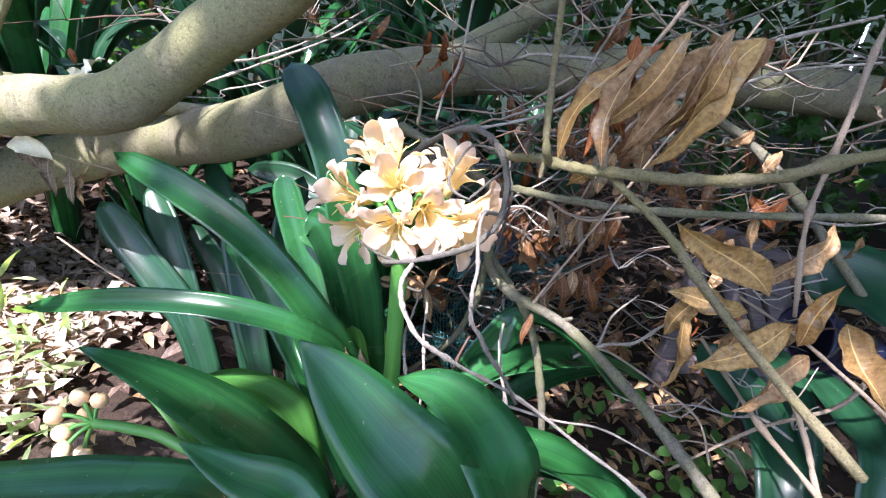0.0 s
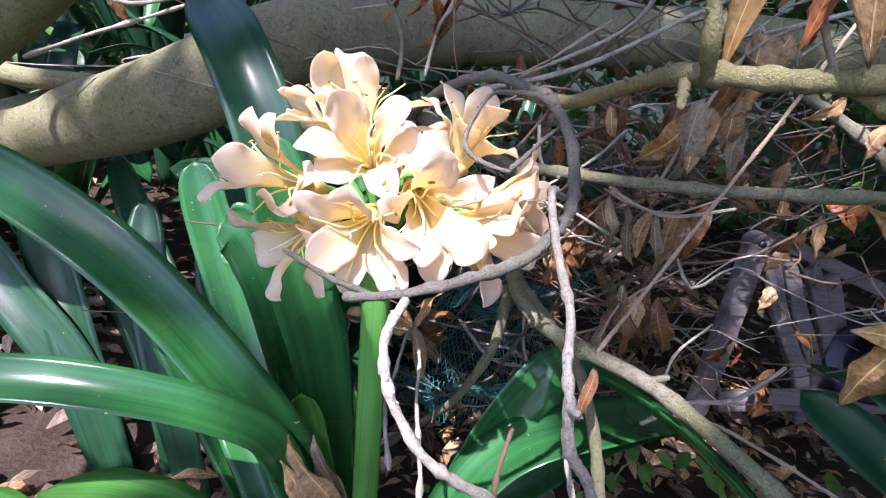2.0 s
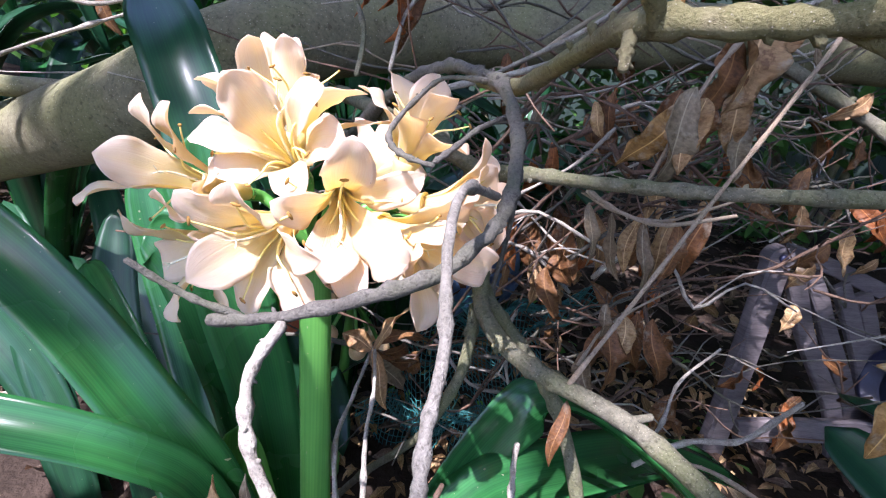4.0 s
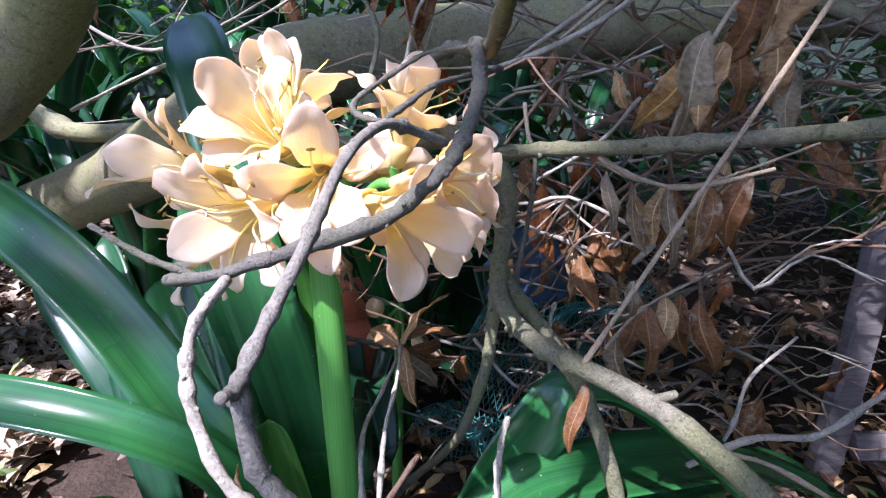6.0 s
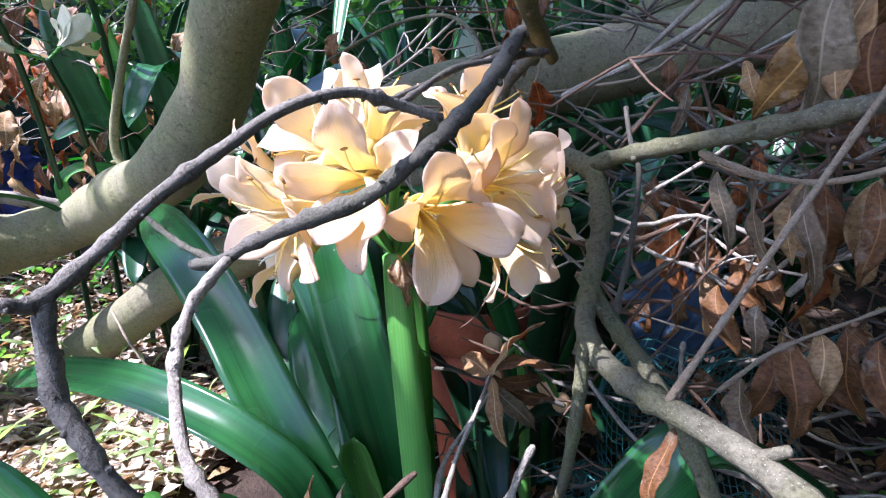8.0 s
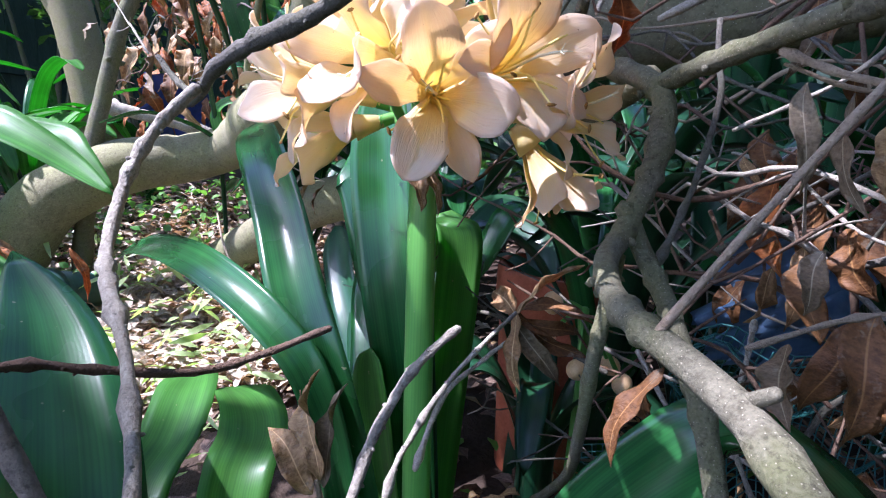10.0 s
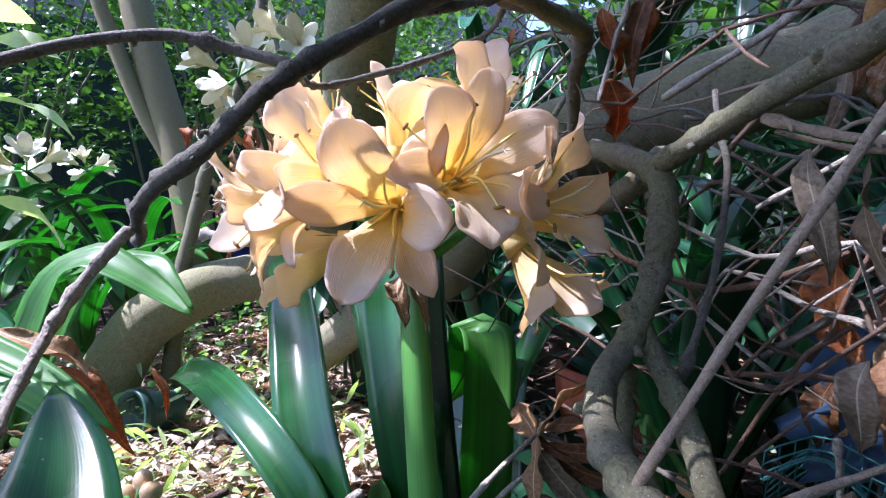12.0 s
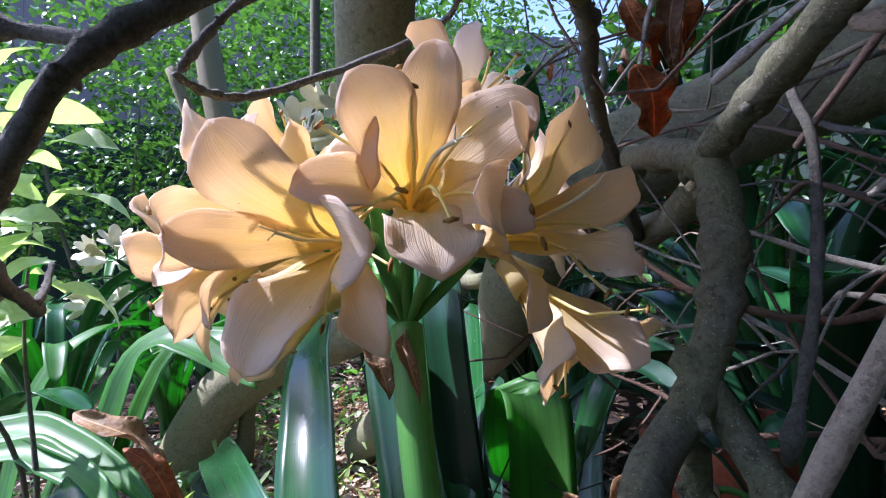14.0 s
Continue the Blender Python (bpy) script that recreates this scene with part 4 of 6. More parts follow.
FLOWERS = [
    # throat, axis, petal tips in turn
    ((-0.0072, -0.020, 0.4593), (-0.12, -0.80, 0.58), [(-0.0253, -0.0496, 0.4943), (0.0120, -0.0443, 0.4929), (0.0205, -0.0402, 0.4730), None, (-0.0306, -0.0456, 0.4526), (-0.0425, -0.0435, 0.4668)]),
    ((-0.0029, -0.0501, 0.4364), (-0.30, -0.94, -0.12), [(-0.0099, -0.0825, 0.4600), (-0.0341, -0.0730, 0.4526), (-0.0275, -0.0816, 0.4213), (-0.0118, -0.0640, 0.4004), (0.0177, -0.0753, 0.4104), (0.0216, -0.0863, 0.4359)]),
    ((0.0180, -0.0323, 0.4463), (0.20, -0.97, -0.12), [(0.0283, -0.0696, 0.4779), (0.0545, -0.0539, 0.4639), (0.0526, -0.0762, 0.4332), (0.0309, -0.0660, 0.4105), (0.0216, -0.0796, 0.4245), (0.0011, -0.0763, 0.4527)]),
    ((0.0382, -0.0279, 0.4324), (0.76, -0.63, -0.12), [(0.0684, -0.0667, 0.4550), None, (0.0880, -0.0383, 0.4225), (0.0609, -0.0273, 0.3980), (0.0572, -0.0615, 0.3986), (0.0498, -0.0772, 0.4325)]),
    ((0.0582, -0.0133, 0.4413), (0.93, -0.32, 0.14), [(0.0780, -0.0375, 0.4654), (0.0805, -0.0137, 0.4766), (0.0914, 0.0074, 0.4584), (0.0920, 0.0003, 0.4247), (0.0903, -0.0253, 0.4141), (0.0712, -0.0510, 0.4383)]),
    ((0.0630, 0.0100, 0.4290), (0.93, 0.35, 0.02), [(0.0861, 0.0274, 0.4655), (0.0829, 0.0484, 0.4393), (0.0911, 0.0339, 0.4107), (0.0862, -0.0013, 0.4006), None, None]),
    ((-0.0440, -0.0110, 0.4410), (-0.62, -0.70, 0.34), [(-0.0803, -0.0450, 0.4575), (-0.0633, -0.0374, 0.4824), (-0.0530, -0.0350, 0.4800), None, None, (-0.0808, -0.0568, 0.4381)]),
    ((-0.0340, -0.0180, 0.4200), (-0.62, -0.74, -0.26), [None, (-0.0265, -0.0670, 0.4305), None, (-0.0454, -0.0532, 0.3889), (-0.0661, -0.0259, 0.4039), (-0.0762, -0.0387, 0.4327)]),
    ((0.0440, 0.0150, 0.4600), (0.28, -0.10, 0.95), [(0.0568, 0.0172, 0.5025), (0.0629, -0.0109, 0.4925), (0.0731, -0.0135, 0.4680), None, None, (0.0295, 0.0547, 0.5010)]),
    ((-0.0130, 0.0060, 0.4700), (-0.05, 0.06, 0.99), [(-0.0557, -0.0065, 0.4887), (-0.0153, -0.0051, 0.5124), (0.0233, -0.0008, 0.4900), (0.0374, 0.0121, 0.4767), (-0.0305, 0.0334, 0.5113), (-0.0640, 0.0040, 0.4720)]),
    ((0.0480, 0.0330, 0.4120), (0.52, 0.42, -0.74), [(0.0788, 0.0462, 0.3871), (0.0650, 0.0700, 0.3950), None, (0.0392, 0.0787, 0.3818), None, None]),
    ((0.0160, 0.0450, 0.4400), (0.35, 0.88, 0.25), [None] * 6),
    ((-0.0340, 0.0330, 0.4640), (-0.20, 0.62, 0.76), [(-0.0403, 0.0206, 0.5115), None, None, None, None, None]),
]
for k, (throat, axis, petals) in enumerate(FLOWERS):
    flower(clivia, HEAD, throat, axis, petals, 0.93, k)
for k, (a, b, w) in enumerate([((0.007, -0.005, 0.405), (0.014, -0.012, 0.381), 0.010), ((0.008, 0.003, 0.404), (0.016, -0.001, 0.378), 0.006), ((-0.006, 0.010, 0.404), (-0.012, 0.012, 0.385), 0.005)]):
    part("bract", leaf_shape(bmesh.new(), a, b, w, (0.6, -0.8, 0), 0.9, 0.6, 0.5, k, 14, 7), BRACT, clivia, "withered brown papery bract")

# ---- other strap-leaved plants ----
def strap_plant(label, leaves, group=""):
    """leaves: points, width, material, facing and, for a sharp one, the length of its tip."""
    off = leaves[0][0][0]
    root = thing("clivia_plant", label, "plant", group, place=off)
    for k, (pts, w, mat, face, *tip) in enumerate(leaves):
        part("leaf", strap_leaf(pts, w, face, 22, 7, 0.2, tip[0] if tip else 0.13, 0.7, 0.0, k * 1.7, offset=off), mat, root)
    return root


def clump(x, y, count, reach, height, label, mat, seed, spread=6.28, turn=0.0, width=0.045, group="dark strap-leaved plants"):
    rnd = random.Random(seed)
    z = ground_z(x, y)
    leaves = []
    for k in range(count):
        a = turn + spread * (k + rnd.uniform(0.1, 0.9)) / count
        r, h = reach * rnd.uniform(0.65, 1.15), height * rnd.uniform(0.7, 1.15)
        c, s = math.cos(a), math.sin(a)
        droop = rnd.uniform(-0.05, 0.35)
        pts = [(x + 0.02 * c, y + 0.02 * s, z - 0.01), (x + 0.15 * r * c, y + 0.15 * r * s, z + 0.45 * h), (x + 0.42 * r * c, y + 0.42 * r * s, z + 0.85 * h), (x + 0.75 * r * c, y + 0.75 * r * s, z + h * (1.0 - 0.2 * droop)), (x + r * c, y + r * s, z + h * (1.0 - droop))]
        leaves.append((pts, width * rnd.uniform(0.85, 1.15), mat if not isinstance(mat, tuple) else mat[rnd.randrange(len(mat))], None))
    return strap_plant(label, leaves, group)


strap_plant("clivia with broad low dark green leaves near the path", [
    ([(-0.02, -0.14, 0.03), (-0.04, -0.155, 0.17), (-0.075, -0.150, 0.235), (-0.12, -0.142, 0.268), (-0.178, -0.136, 0.302), (-0.238, -0.140, 0.332)], 0.074, LEAF, (0.70, -0.05, 0.68), 0.24),
    ([(0.06, -0.17, 0.05), (0.075, -0.25, 0.28), (0.046, -0.280, 0.3682), (0.0164, -0.2723, 0.3958), (-0.0097, -0.2629, 0.4208), (-0.0327, -0.2532, 0.4377)], 0.058, LEAF, (0.1, -0.75, 0.65), 0.28),
    ([(0.05, -0.15, 0.03), (0.10, -0.24, 0.27), (0.0875, -0.2676, 0.3595), (0.0685, -0.2486, 0.3885), (0.0447, -0.2266, 0.3956), (0.0181, -0.208, 0.3865)], 0.046, LEAF, (0.3, -0.5, 0.8), 0.22),
    ([(-0.01, -0.17, 0.03), (-0.02, -0.25, 0.24), (-0.0375, -0.2452, 0.313), (-0.0735, -0.2413, 0.3276), (-0.1082, -0.2393, 0.3459)], 0.038, LEAF, (0.1, -0.5, 0.9), 0.25),
    ([(-0.01, -0.18, 0.03), (-0.04, -0.25, 0.24), (-0.0917, -0.2351, 0.2989), (-0.1506, -0.2429, 0.3096), (-0.2083, -0.2559, 0.3127), (-0.27, -0.265, 0.31)], 0.040, LEAF, None),
    ([(-0.04, -0.13, 0.02), (-0.134, -0.11, 0.165), (-0.19, -0.065, 0.192), (-0.23, -0.038, 0.205), (-0.27, -0.015, 0.20)], 0.045, LEAF_LIT, None),
    ([(-0.03, -0.11, 0.02), (-0.079, -0.069, 0.188), (-0.12, -0.034, 0.212), (-0.171, -0.015, 0.21), (-0.224, -0.005, 0.198)], 0.045, LEAF_LIT, None),
    ([(0.02, -0.12, 0.02), (0.07, -0.06, 0.17), (0.137, -0.058, 0.199), (0.200, -0.095, 0.213), (0.245, -0.135, 0.20)], 0.055, LEAF, None),
])
strap_plant("clivia with long bluish leaves under the dry branches", [
    ([(0.40, -0.20, 0.02), (0.396, -0.118, 0.205), (0.41, -0.05, 0.248), (0.405, 0.017, 0.260), (0.383, 0.074, 0.275)], 0.05, LEAF_BACK, (-0.3, -0.6, 0.8)),
    ([(0.42, -0.22, 0.02), (0.424, -0.16, 0.28), (0.441, -0.108, 0.303), (0.449, -0.048, 0.308), (0.46, 0.0, 0.30)], 0.045, LEAF_BACK, None),
    ([(0.46, -0.16, 0.02), (0.58, -0.05, 0.30), (0.60, 0.06, 0.36), (0.575, 0.13, 0.366), (0.545, 0.16, 0.345)], 0.10, LEAF_BACK, (-0.2, -0.8, 0.6)),
    ([(0.42, -0.16, 0.02), (0.45, -0.05, 0.22), (0.47, 0.05, 0.27), (0.46, 0.15, 0.26)], 0.05, LEAF_BACK, None),
])
strap_plant("strap-leaved clivia beneath the fallen trunk, shade put into its green", [
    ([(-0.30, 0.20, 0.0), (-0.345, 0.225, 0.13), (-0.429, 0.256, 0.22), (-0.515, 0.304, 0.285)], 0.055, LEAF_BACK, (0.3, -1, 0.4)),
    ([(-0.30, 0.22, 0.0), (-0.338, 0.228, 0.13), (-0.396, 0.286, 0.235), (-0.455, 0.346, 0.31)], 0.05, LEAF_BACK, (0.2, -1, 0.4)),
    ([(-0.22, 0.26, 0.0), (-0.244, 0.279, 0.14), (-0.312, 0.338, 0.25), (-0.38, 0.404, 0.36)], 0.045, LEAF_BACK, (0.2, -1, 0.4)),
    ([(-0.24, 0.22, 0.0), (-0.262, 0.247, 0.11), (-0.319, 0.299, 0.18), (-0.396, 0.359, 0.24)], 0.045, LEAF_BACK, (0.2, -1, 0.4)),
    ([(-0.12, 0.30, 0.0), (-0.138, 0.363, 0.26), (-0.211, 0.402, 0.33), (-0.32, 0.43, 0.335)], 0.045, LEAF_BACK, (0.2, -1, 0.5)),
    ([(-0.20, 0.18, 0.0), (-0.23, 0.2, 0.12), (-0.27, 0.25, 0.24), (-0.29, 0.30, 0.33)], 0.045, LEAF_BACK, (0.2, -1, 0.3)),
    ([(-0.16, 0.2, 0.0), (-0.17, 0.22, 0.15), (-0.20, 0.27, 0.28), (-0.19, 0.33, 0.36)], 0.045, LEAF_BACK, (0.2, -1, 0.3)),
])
# mostly the shaded leaf copy, so these clumps carry shade in their colour
SHADEMIX = (LEAF_BACK, LEAF_BACK, LEAF)
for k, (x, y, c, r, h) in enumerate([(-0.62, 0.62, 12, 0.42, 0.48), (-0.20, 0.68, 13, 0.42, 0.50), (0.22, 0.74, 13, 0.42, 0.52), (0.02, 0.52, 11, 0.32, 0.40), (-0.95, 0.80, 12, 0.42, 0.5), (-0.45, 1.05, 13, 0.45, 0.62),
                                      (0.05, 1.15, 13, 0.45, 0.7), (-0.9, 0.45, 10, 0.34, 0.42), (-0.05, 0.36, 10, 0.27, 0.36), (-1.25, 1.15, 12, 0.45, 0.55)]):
    clump(x, y, c, r, h, "strap-leaved clivia behind the trunk, deep shade put into its green", SHADEMIX, 30 + k)
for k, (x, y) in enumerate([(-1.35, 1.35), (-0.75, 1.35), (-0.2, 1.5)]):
    clump(x, y, 16, 0.5, 1.05, "tall strap-leaved clivia at the back, deep shade put into its green", (LEAF_BACK, LEAF_BACK, LEAF), 140 + k, width=0.06)
clump(-0.075, 0.27, 8, 0.15, 0.19, "clivia seedling leaning before the pot, shade put into its green", (LEAF_BACK,), 47, width=0.03)
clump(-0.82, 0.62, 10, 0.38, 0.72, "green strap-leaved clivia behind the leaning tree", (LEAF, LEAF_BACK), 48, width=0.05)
strap_plant("broad-leaved green clivia in sun behind the leaning tree", [
    ([(-0.90, 0.44, 0.05), (-0.87, 0.41, 0.40), (-0.885, 0.36, 0.56), (-0.89, 0.32, 0.68), (-0.90, 0.29, 0.80)], 0.062, LEAF, (0.5, -0.8, 0.3)),
    ([(-0.90, 0.45, 0.05), (-0.86, 0.43, 0.40), (-0.87, 0.395, 0.60), (-0.875, 0.36, 0.80)], 0.060, LEAF_LIT, (0.5, -0.8, 0.3)),
    ([(-0.90, 0.44, 0.05), (-0.86, 0.42, 0.45), (-0.88, 0.37, 0.565), (-0.905, 0.32, 0.585), (-0.935, 0.28, 0.560)], 0.048, LEAF, (0.4, -0.6, 0.7)),
    ([(-0.90, 0.43, 0.05), (-0.875, 0.39, 0.44), (-0.90, 0.325, 0.505), (-0.932, 0.285, 0.485), (-0.935, 0.29, 0.42)], 0.030, LEAF_LIT, (0.4, -0.6, 0.7)),
    ([(-0.90, 0.46, 0.05), (-0.80, 0.47, 0.50), (-0.83, 0.41, 0.665), (-0.865, 0.35, 0.705), (-0.91, 0.27, 0.735)], 0.022, LEAF_LIT, (0.4, -0.6, 0.7), 0.25),
    ([(-0.90, 0.45, 0.05), (-0.82, 0.46, 0.45), (-0.80, 0.43, 0.65), (-0.80, 0.39, 0.84)], 0.055, LEAF, (0.5, -0.8, 0.3)),
])
# bank clivias mix in the lit leaf copy, sun painted into the green
BRIGHT = (LEAF, LEAF_LIT, LEAF_LIT)
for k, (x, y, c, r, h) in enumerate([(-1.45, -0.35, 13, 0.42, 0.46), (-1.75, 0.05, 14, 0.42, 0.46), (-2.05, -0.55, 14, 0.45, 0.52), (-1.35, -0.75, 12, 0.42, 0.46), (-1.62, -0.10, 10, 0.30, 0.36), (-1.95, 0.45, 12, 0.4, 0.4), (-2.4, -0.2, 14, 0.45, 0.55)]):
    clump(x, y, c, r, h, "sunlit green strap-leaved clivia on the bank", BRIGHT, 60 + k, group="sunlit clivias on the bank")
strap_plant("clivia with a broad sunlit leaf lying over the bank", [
    ([(-1.05, -0.26, 0.05), (-1.04, -0.17, 0.36), (-1.0, -0.10, 0.432), (-0.944, -0.05, 0.412), (-0.882, 0.006, 0.367), (-0.808, 0.053, 0.316)], 0.078, LEAF_LIT, (0.53, -0.32, 0.79), 0.25),
    ([(-1.05, -0.24, 0.05), (-1.03, -0.10, 0.38), (-0.98, 0.0, 0.416), (-0.925, 0.03, 0.380), (-0.862, 0.066, 0.322)], 0.066, LEAF_LIT, (0.53, -0.32, 0.79), 0.25),
    ([(-1.04, -0.34, 0.05), (-1.10, -0.22, 0.33), (-1.17, -0.06, 0.42), (-1.22, 0.06, 0.47)], 0.06, LEAF_LIT, None),
    ([(-1.04, -0.38, 0.05), (-1.12, -0.32, 0.36), (-1.2, -0.22, 0.47), (-1.26, -0.10, 0.47)], 0.06, LEAF_LIT, None),
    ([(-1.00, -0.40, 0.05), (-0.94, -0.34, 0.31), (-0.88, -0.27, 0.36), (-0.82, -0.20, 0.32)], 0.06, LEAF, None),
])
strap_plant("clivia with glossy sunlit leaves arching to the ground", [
    ([(-0.70, -0.44, 0.03), (-0.68, -0.36, 0.29), (-0.65, -0.258, 0.333), (-0.590, -0.195, 0.312), (-0.527, -0.139, 0.276), (-0.463, -0.092, 0.230)], 0.042, LEAF_LIT, (0.53, -0.32, 0.79), 0.22),
    ([(-0.70, -0.46, 0.03), (-0.66, -0.38, 0.27), (-0.612, -0.254, 0.310), (-0.569, -0.203, 0.293), (-0.497, -0.150, 0.260), (-0.43, -0.115, 0.20)], 0.040, LEAF_LIT, (0.53, -0.32, 0.79), 0.22),
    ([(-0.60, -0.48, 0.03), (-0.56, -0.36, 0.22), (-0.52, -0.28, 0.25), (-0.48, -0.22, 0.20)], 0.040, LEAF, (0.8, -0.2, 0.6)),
])


# ---- cream clivia heads further off ----
CREAM_PETALS = [petal_mesh(w, 0.068, 0.75, w * 900, "petal") for w in (0.021, 0.028)]
for mesh in CREAM_PETALS:
    mesh.materials[0] = CREAM


def far_head(place, label, seed):
    rnd = random.Random(seed)
    root = thing("flower_head", label, "flower", "cream flower heads", place=place)
    base = np.array((0, 0, -0.05))
    g = ground_z(place[0], place[1]) - place[2]
    part("flower_stem", tube([(-0.42, 0.26, g), (-0.30, 0.20, g * 0.55), (-0.10, 0.08, g * 0.2), base], 0.006, 0.005, 8, 12), LEAF_BACK, root)
    for k in range(2 if "small" in label else 5):
        a, h = k * 2.4 + seed, rnd.uniform(-0.15, 0.9)
        way = Vector((math.cos(a), math.sin(a), h)).normalized()
        c = Vector(base) + way * 0.035
        side = way.cross(Vector((0.2, 0.3, 0.9))).normalized()
        stalk = part("flower", tube([base, c], 0.002, 0.003, 5, 4), STEM, root, "cream funnel flower")
        rot = Matrix((side, way.cross(side), way)).transposed().to_4x4()
        for j in range(6):
            shared("petal", CREAM_PETALS[j % 2], stalk, Matrix.Translation(c) @ rot @ Matrix.Rotation(j * math.pi / 3 + rnd.uniform(-0.1, 0.1), 4, "Z") @ Matrix.Rotation(rnd.uniform(-0.2, 0.1), 4, "Y"))
    return root


for k, (p, lab) in enumerate([((-0.71, 0.122, 0.79), "cream flower head rising behind the peach one"), ((-0.64, 0.215, 0.83), "cream flower head rising behind the peach one"), ((-0.66, 0.166, 0.69), "small cream flower head rising behind the peach one"),
                              ((-1.28, -0.195, 0.69), "pale yellow flower head on the sunlit bank"), ((-1.55, -0.26, 0.60), "pale yellow flower head on the sunlit bank"), ((-2.2, -0.05, 0.85), "pale yellow flower head on the sunlit bank")]):
    far_head(p, lab, k)


# ---- bare twigs ----
def twig_thing(label, runs, mat, name="bare_twig", group="bare twigs"):
    return limb_thing(name, label, "twig", [("twig", pts, r0 * 0.75, r1 * 0.75, 7, 0.28, kn * 2 + 4) for pts, r0, r1, kn in runs], mat, group)


twig_thing("curved olive twig rising over the fallen trunk", [([(-0.001, 0.118, 0.498), (-0.001, 0.142, 0.529), (-0.016, 0.154, 0.558), (-0.045, 0.162, 0.575), (-0.101, 0.173, 0.579), (-0.189, 0.190, 0.567)], 0.0028, 0.0016, 3)], BARK)
twig_thing("thin grey branching twig in front of the trunk", [
    ([(-0.347, 0.222, 0.476), (-0.299, 0.238, 0.501), (-0.228, 0.260, 0.534), (-0.138, 0.277, 0.577), (-0.071, 0.289, 0.621)], 0.0024, 0.0014, 8),
    ([(-0.351, 0.229, 0.586), (-0.322, 0.232, 0.559), (-0.281, 0.239, 0.537), (-0.238, 0.246, 0.538), (-0.158, 0.262, 0.574), (-0.093, 0.276, 0.618)], 0.0024, 0.0014, 10),
    ([(-0.238, 0.246, 0.538), (-0.236, 0.25, 0.56), (-0.222, 0.252, 0.58)], 0.0015, 0.0009, 3)], GREYBARK)
twig_thing("pale peeled twig hanging straight down", [([(0.05, 0.146, 0.68), (0.040, 0.144, 0.572), (0.027, 0.144, 0.540), (0.020, 0.135, 0.503)], 0.0022, 0.0018, 2)], GREYBARK)
twig_thing("grey twigs crossing above the dry leaves", [
    ([(0.10, 0.16, 0.51), (0.166, 0.110, 0.554), (0.181, 0.086, 0.600), (0.193, 0.059, 0.647)], 0.0022, 0.0014, 6),
    ([(0.060, 0.138, 0.495), (0.144, 0.132, 0.524), (0.225, 0.094, 0.577), (0.296, 0.041, 0.614), (0.367, -0.029, 0.648)], 0.0026, 0.0016, 8),
    ([(0.26, 0.09, 0.56), (0.310, 0.057, 0.581), (0.351, 0.034, 0.602), (0.402, -0.003, 0.616)], 0.0020, 0.0014, 5)], GREYBARK)
twig_thing("straight olive branch slanting down behind the dry leaves", [([(0.33, 0.262, 0.575), (0.411, 0.243, 0.533), (0.447, 0.236, 0.515), (0.474, 0.207, 0.492), (0.504, 0.180, 0.459), (0.537, 0.143, 0.415), (0.60, 0.08, 0.33)], 0.0095, 0.0085, 4)], BARK)
twig_thing("knobbly pale tan stems among the curled leaves", [
    ([(0.37, -0.05, 0.70), (0.334, -0.078, 0.631), (0.323, -0.093, 0.576), (0.315, -0.103, 0.535), (0.305, -0.117, 0.494), (0.312, -0.134, 0.426)], 0.0030, 0.0020, 14),
    ([(0.285, -0.078, 0.367), (0.297, -0.157, 0.345), (0.300, -0.228, 0.342), (0.31, -0.32, 0.33)], 0.0022, 0.0020, 10),
    ([(0.325, -0.131, 0.373), (0.322, -0.179, 0.347), (0.312, -0.217, 0.331), (0.31, -0.30, 0.28)], 0.0022, 0.0020, 10),
    ([(0.42, -0.16, 0.44), (0.375, -0.158, 0.410), (0.352, -0.161, 0.368), (0.318, -0.136, 0.318), (0.273, -0.117, 0.247)], 0.0022, 0.0016, 10),
    ([(0.205, -0.02, 0.31), (0.226, -0.038, 0.316), (0.253, -0.088, 0.319), (0.272, -0.130, 0.318), (0.268, -0.168, 0.305)], 0.0016, 0.0010, 8)], PALEBARK)
twig_thing("rough grey-brown twigs curling beside the petals", [
    ([(0.0815, -0.005, 0.502), (0.0597, 0.0060, 0.5010), (0.0481, -0.0120, 0.4915), (0.0395, -0.0418, 0.4800), (0.0405, -0.0560, 0.4745), (0.0480, -0.0660, 0.4715), (0.0575, -0.0724, 0.4705)], 0.0015, 0.0012, 14),
    ([(0.0960, -0.0231, 0.4910), (0.0840, -0.0400, 0.4875), (0.0723, -0.0579, 0.4830), (0.0650, -0.0660, 0.4770), (0.0575, -0.0715, 0.4715)], 0.0014, 0.0011, 14)], DARKBARK)
twig_thing("short grey twigs below the forked branch", [
    ([(0.183, 0.108, 0.481), (0.161, 0.113, 0.453), (0.118, 0.101, 0.427)], 0.0016, 0.0012, 5),
    ([(0.25, 0.10, 0.20), (0.267, 0.096, 0.247), (0.280, 0.109, 0.281), (0.307, 0.110, 0.316)], 0.0020, 0.0014, 5),
    ([(0.21, 0.02, 0.27), (0.245, 0.026, 0.287), (0.272, 0.014, 0.301), (0.300, 0.011, 0.334)], 0.0026, 0.0020, 5),
    ([(0.019, -0.012, 0.243), (0.012, 0.015, 0.273), (0.018, 0.042, 0.290), (0.025, 0.075, 0.305)], 0.0020, 0.0014, 8),
    ([(0.137, 0.12, 0.33), (0.135, 0.128, 0.304), (0.137, 0.108, 0.270), (0.159, 0.083, 0.244)], 0.0020, 0.0014, 5)], GREYBARK)
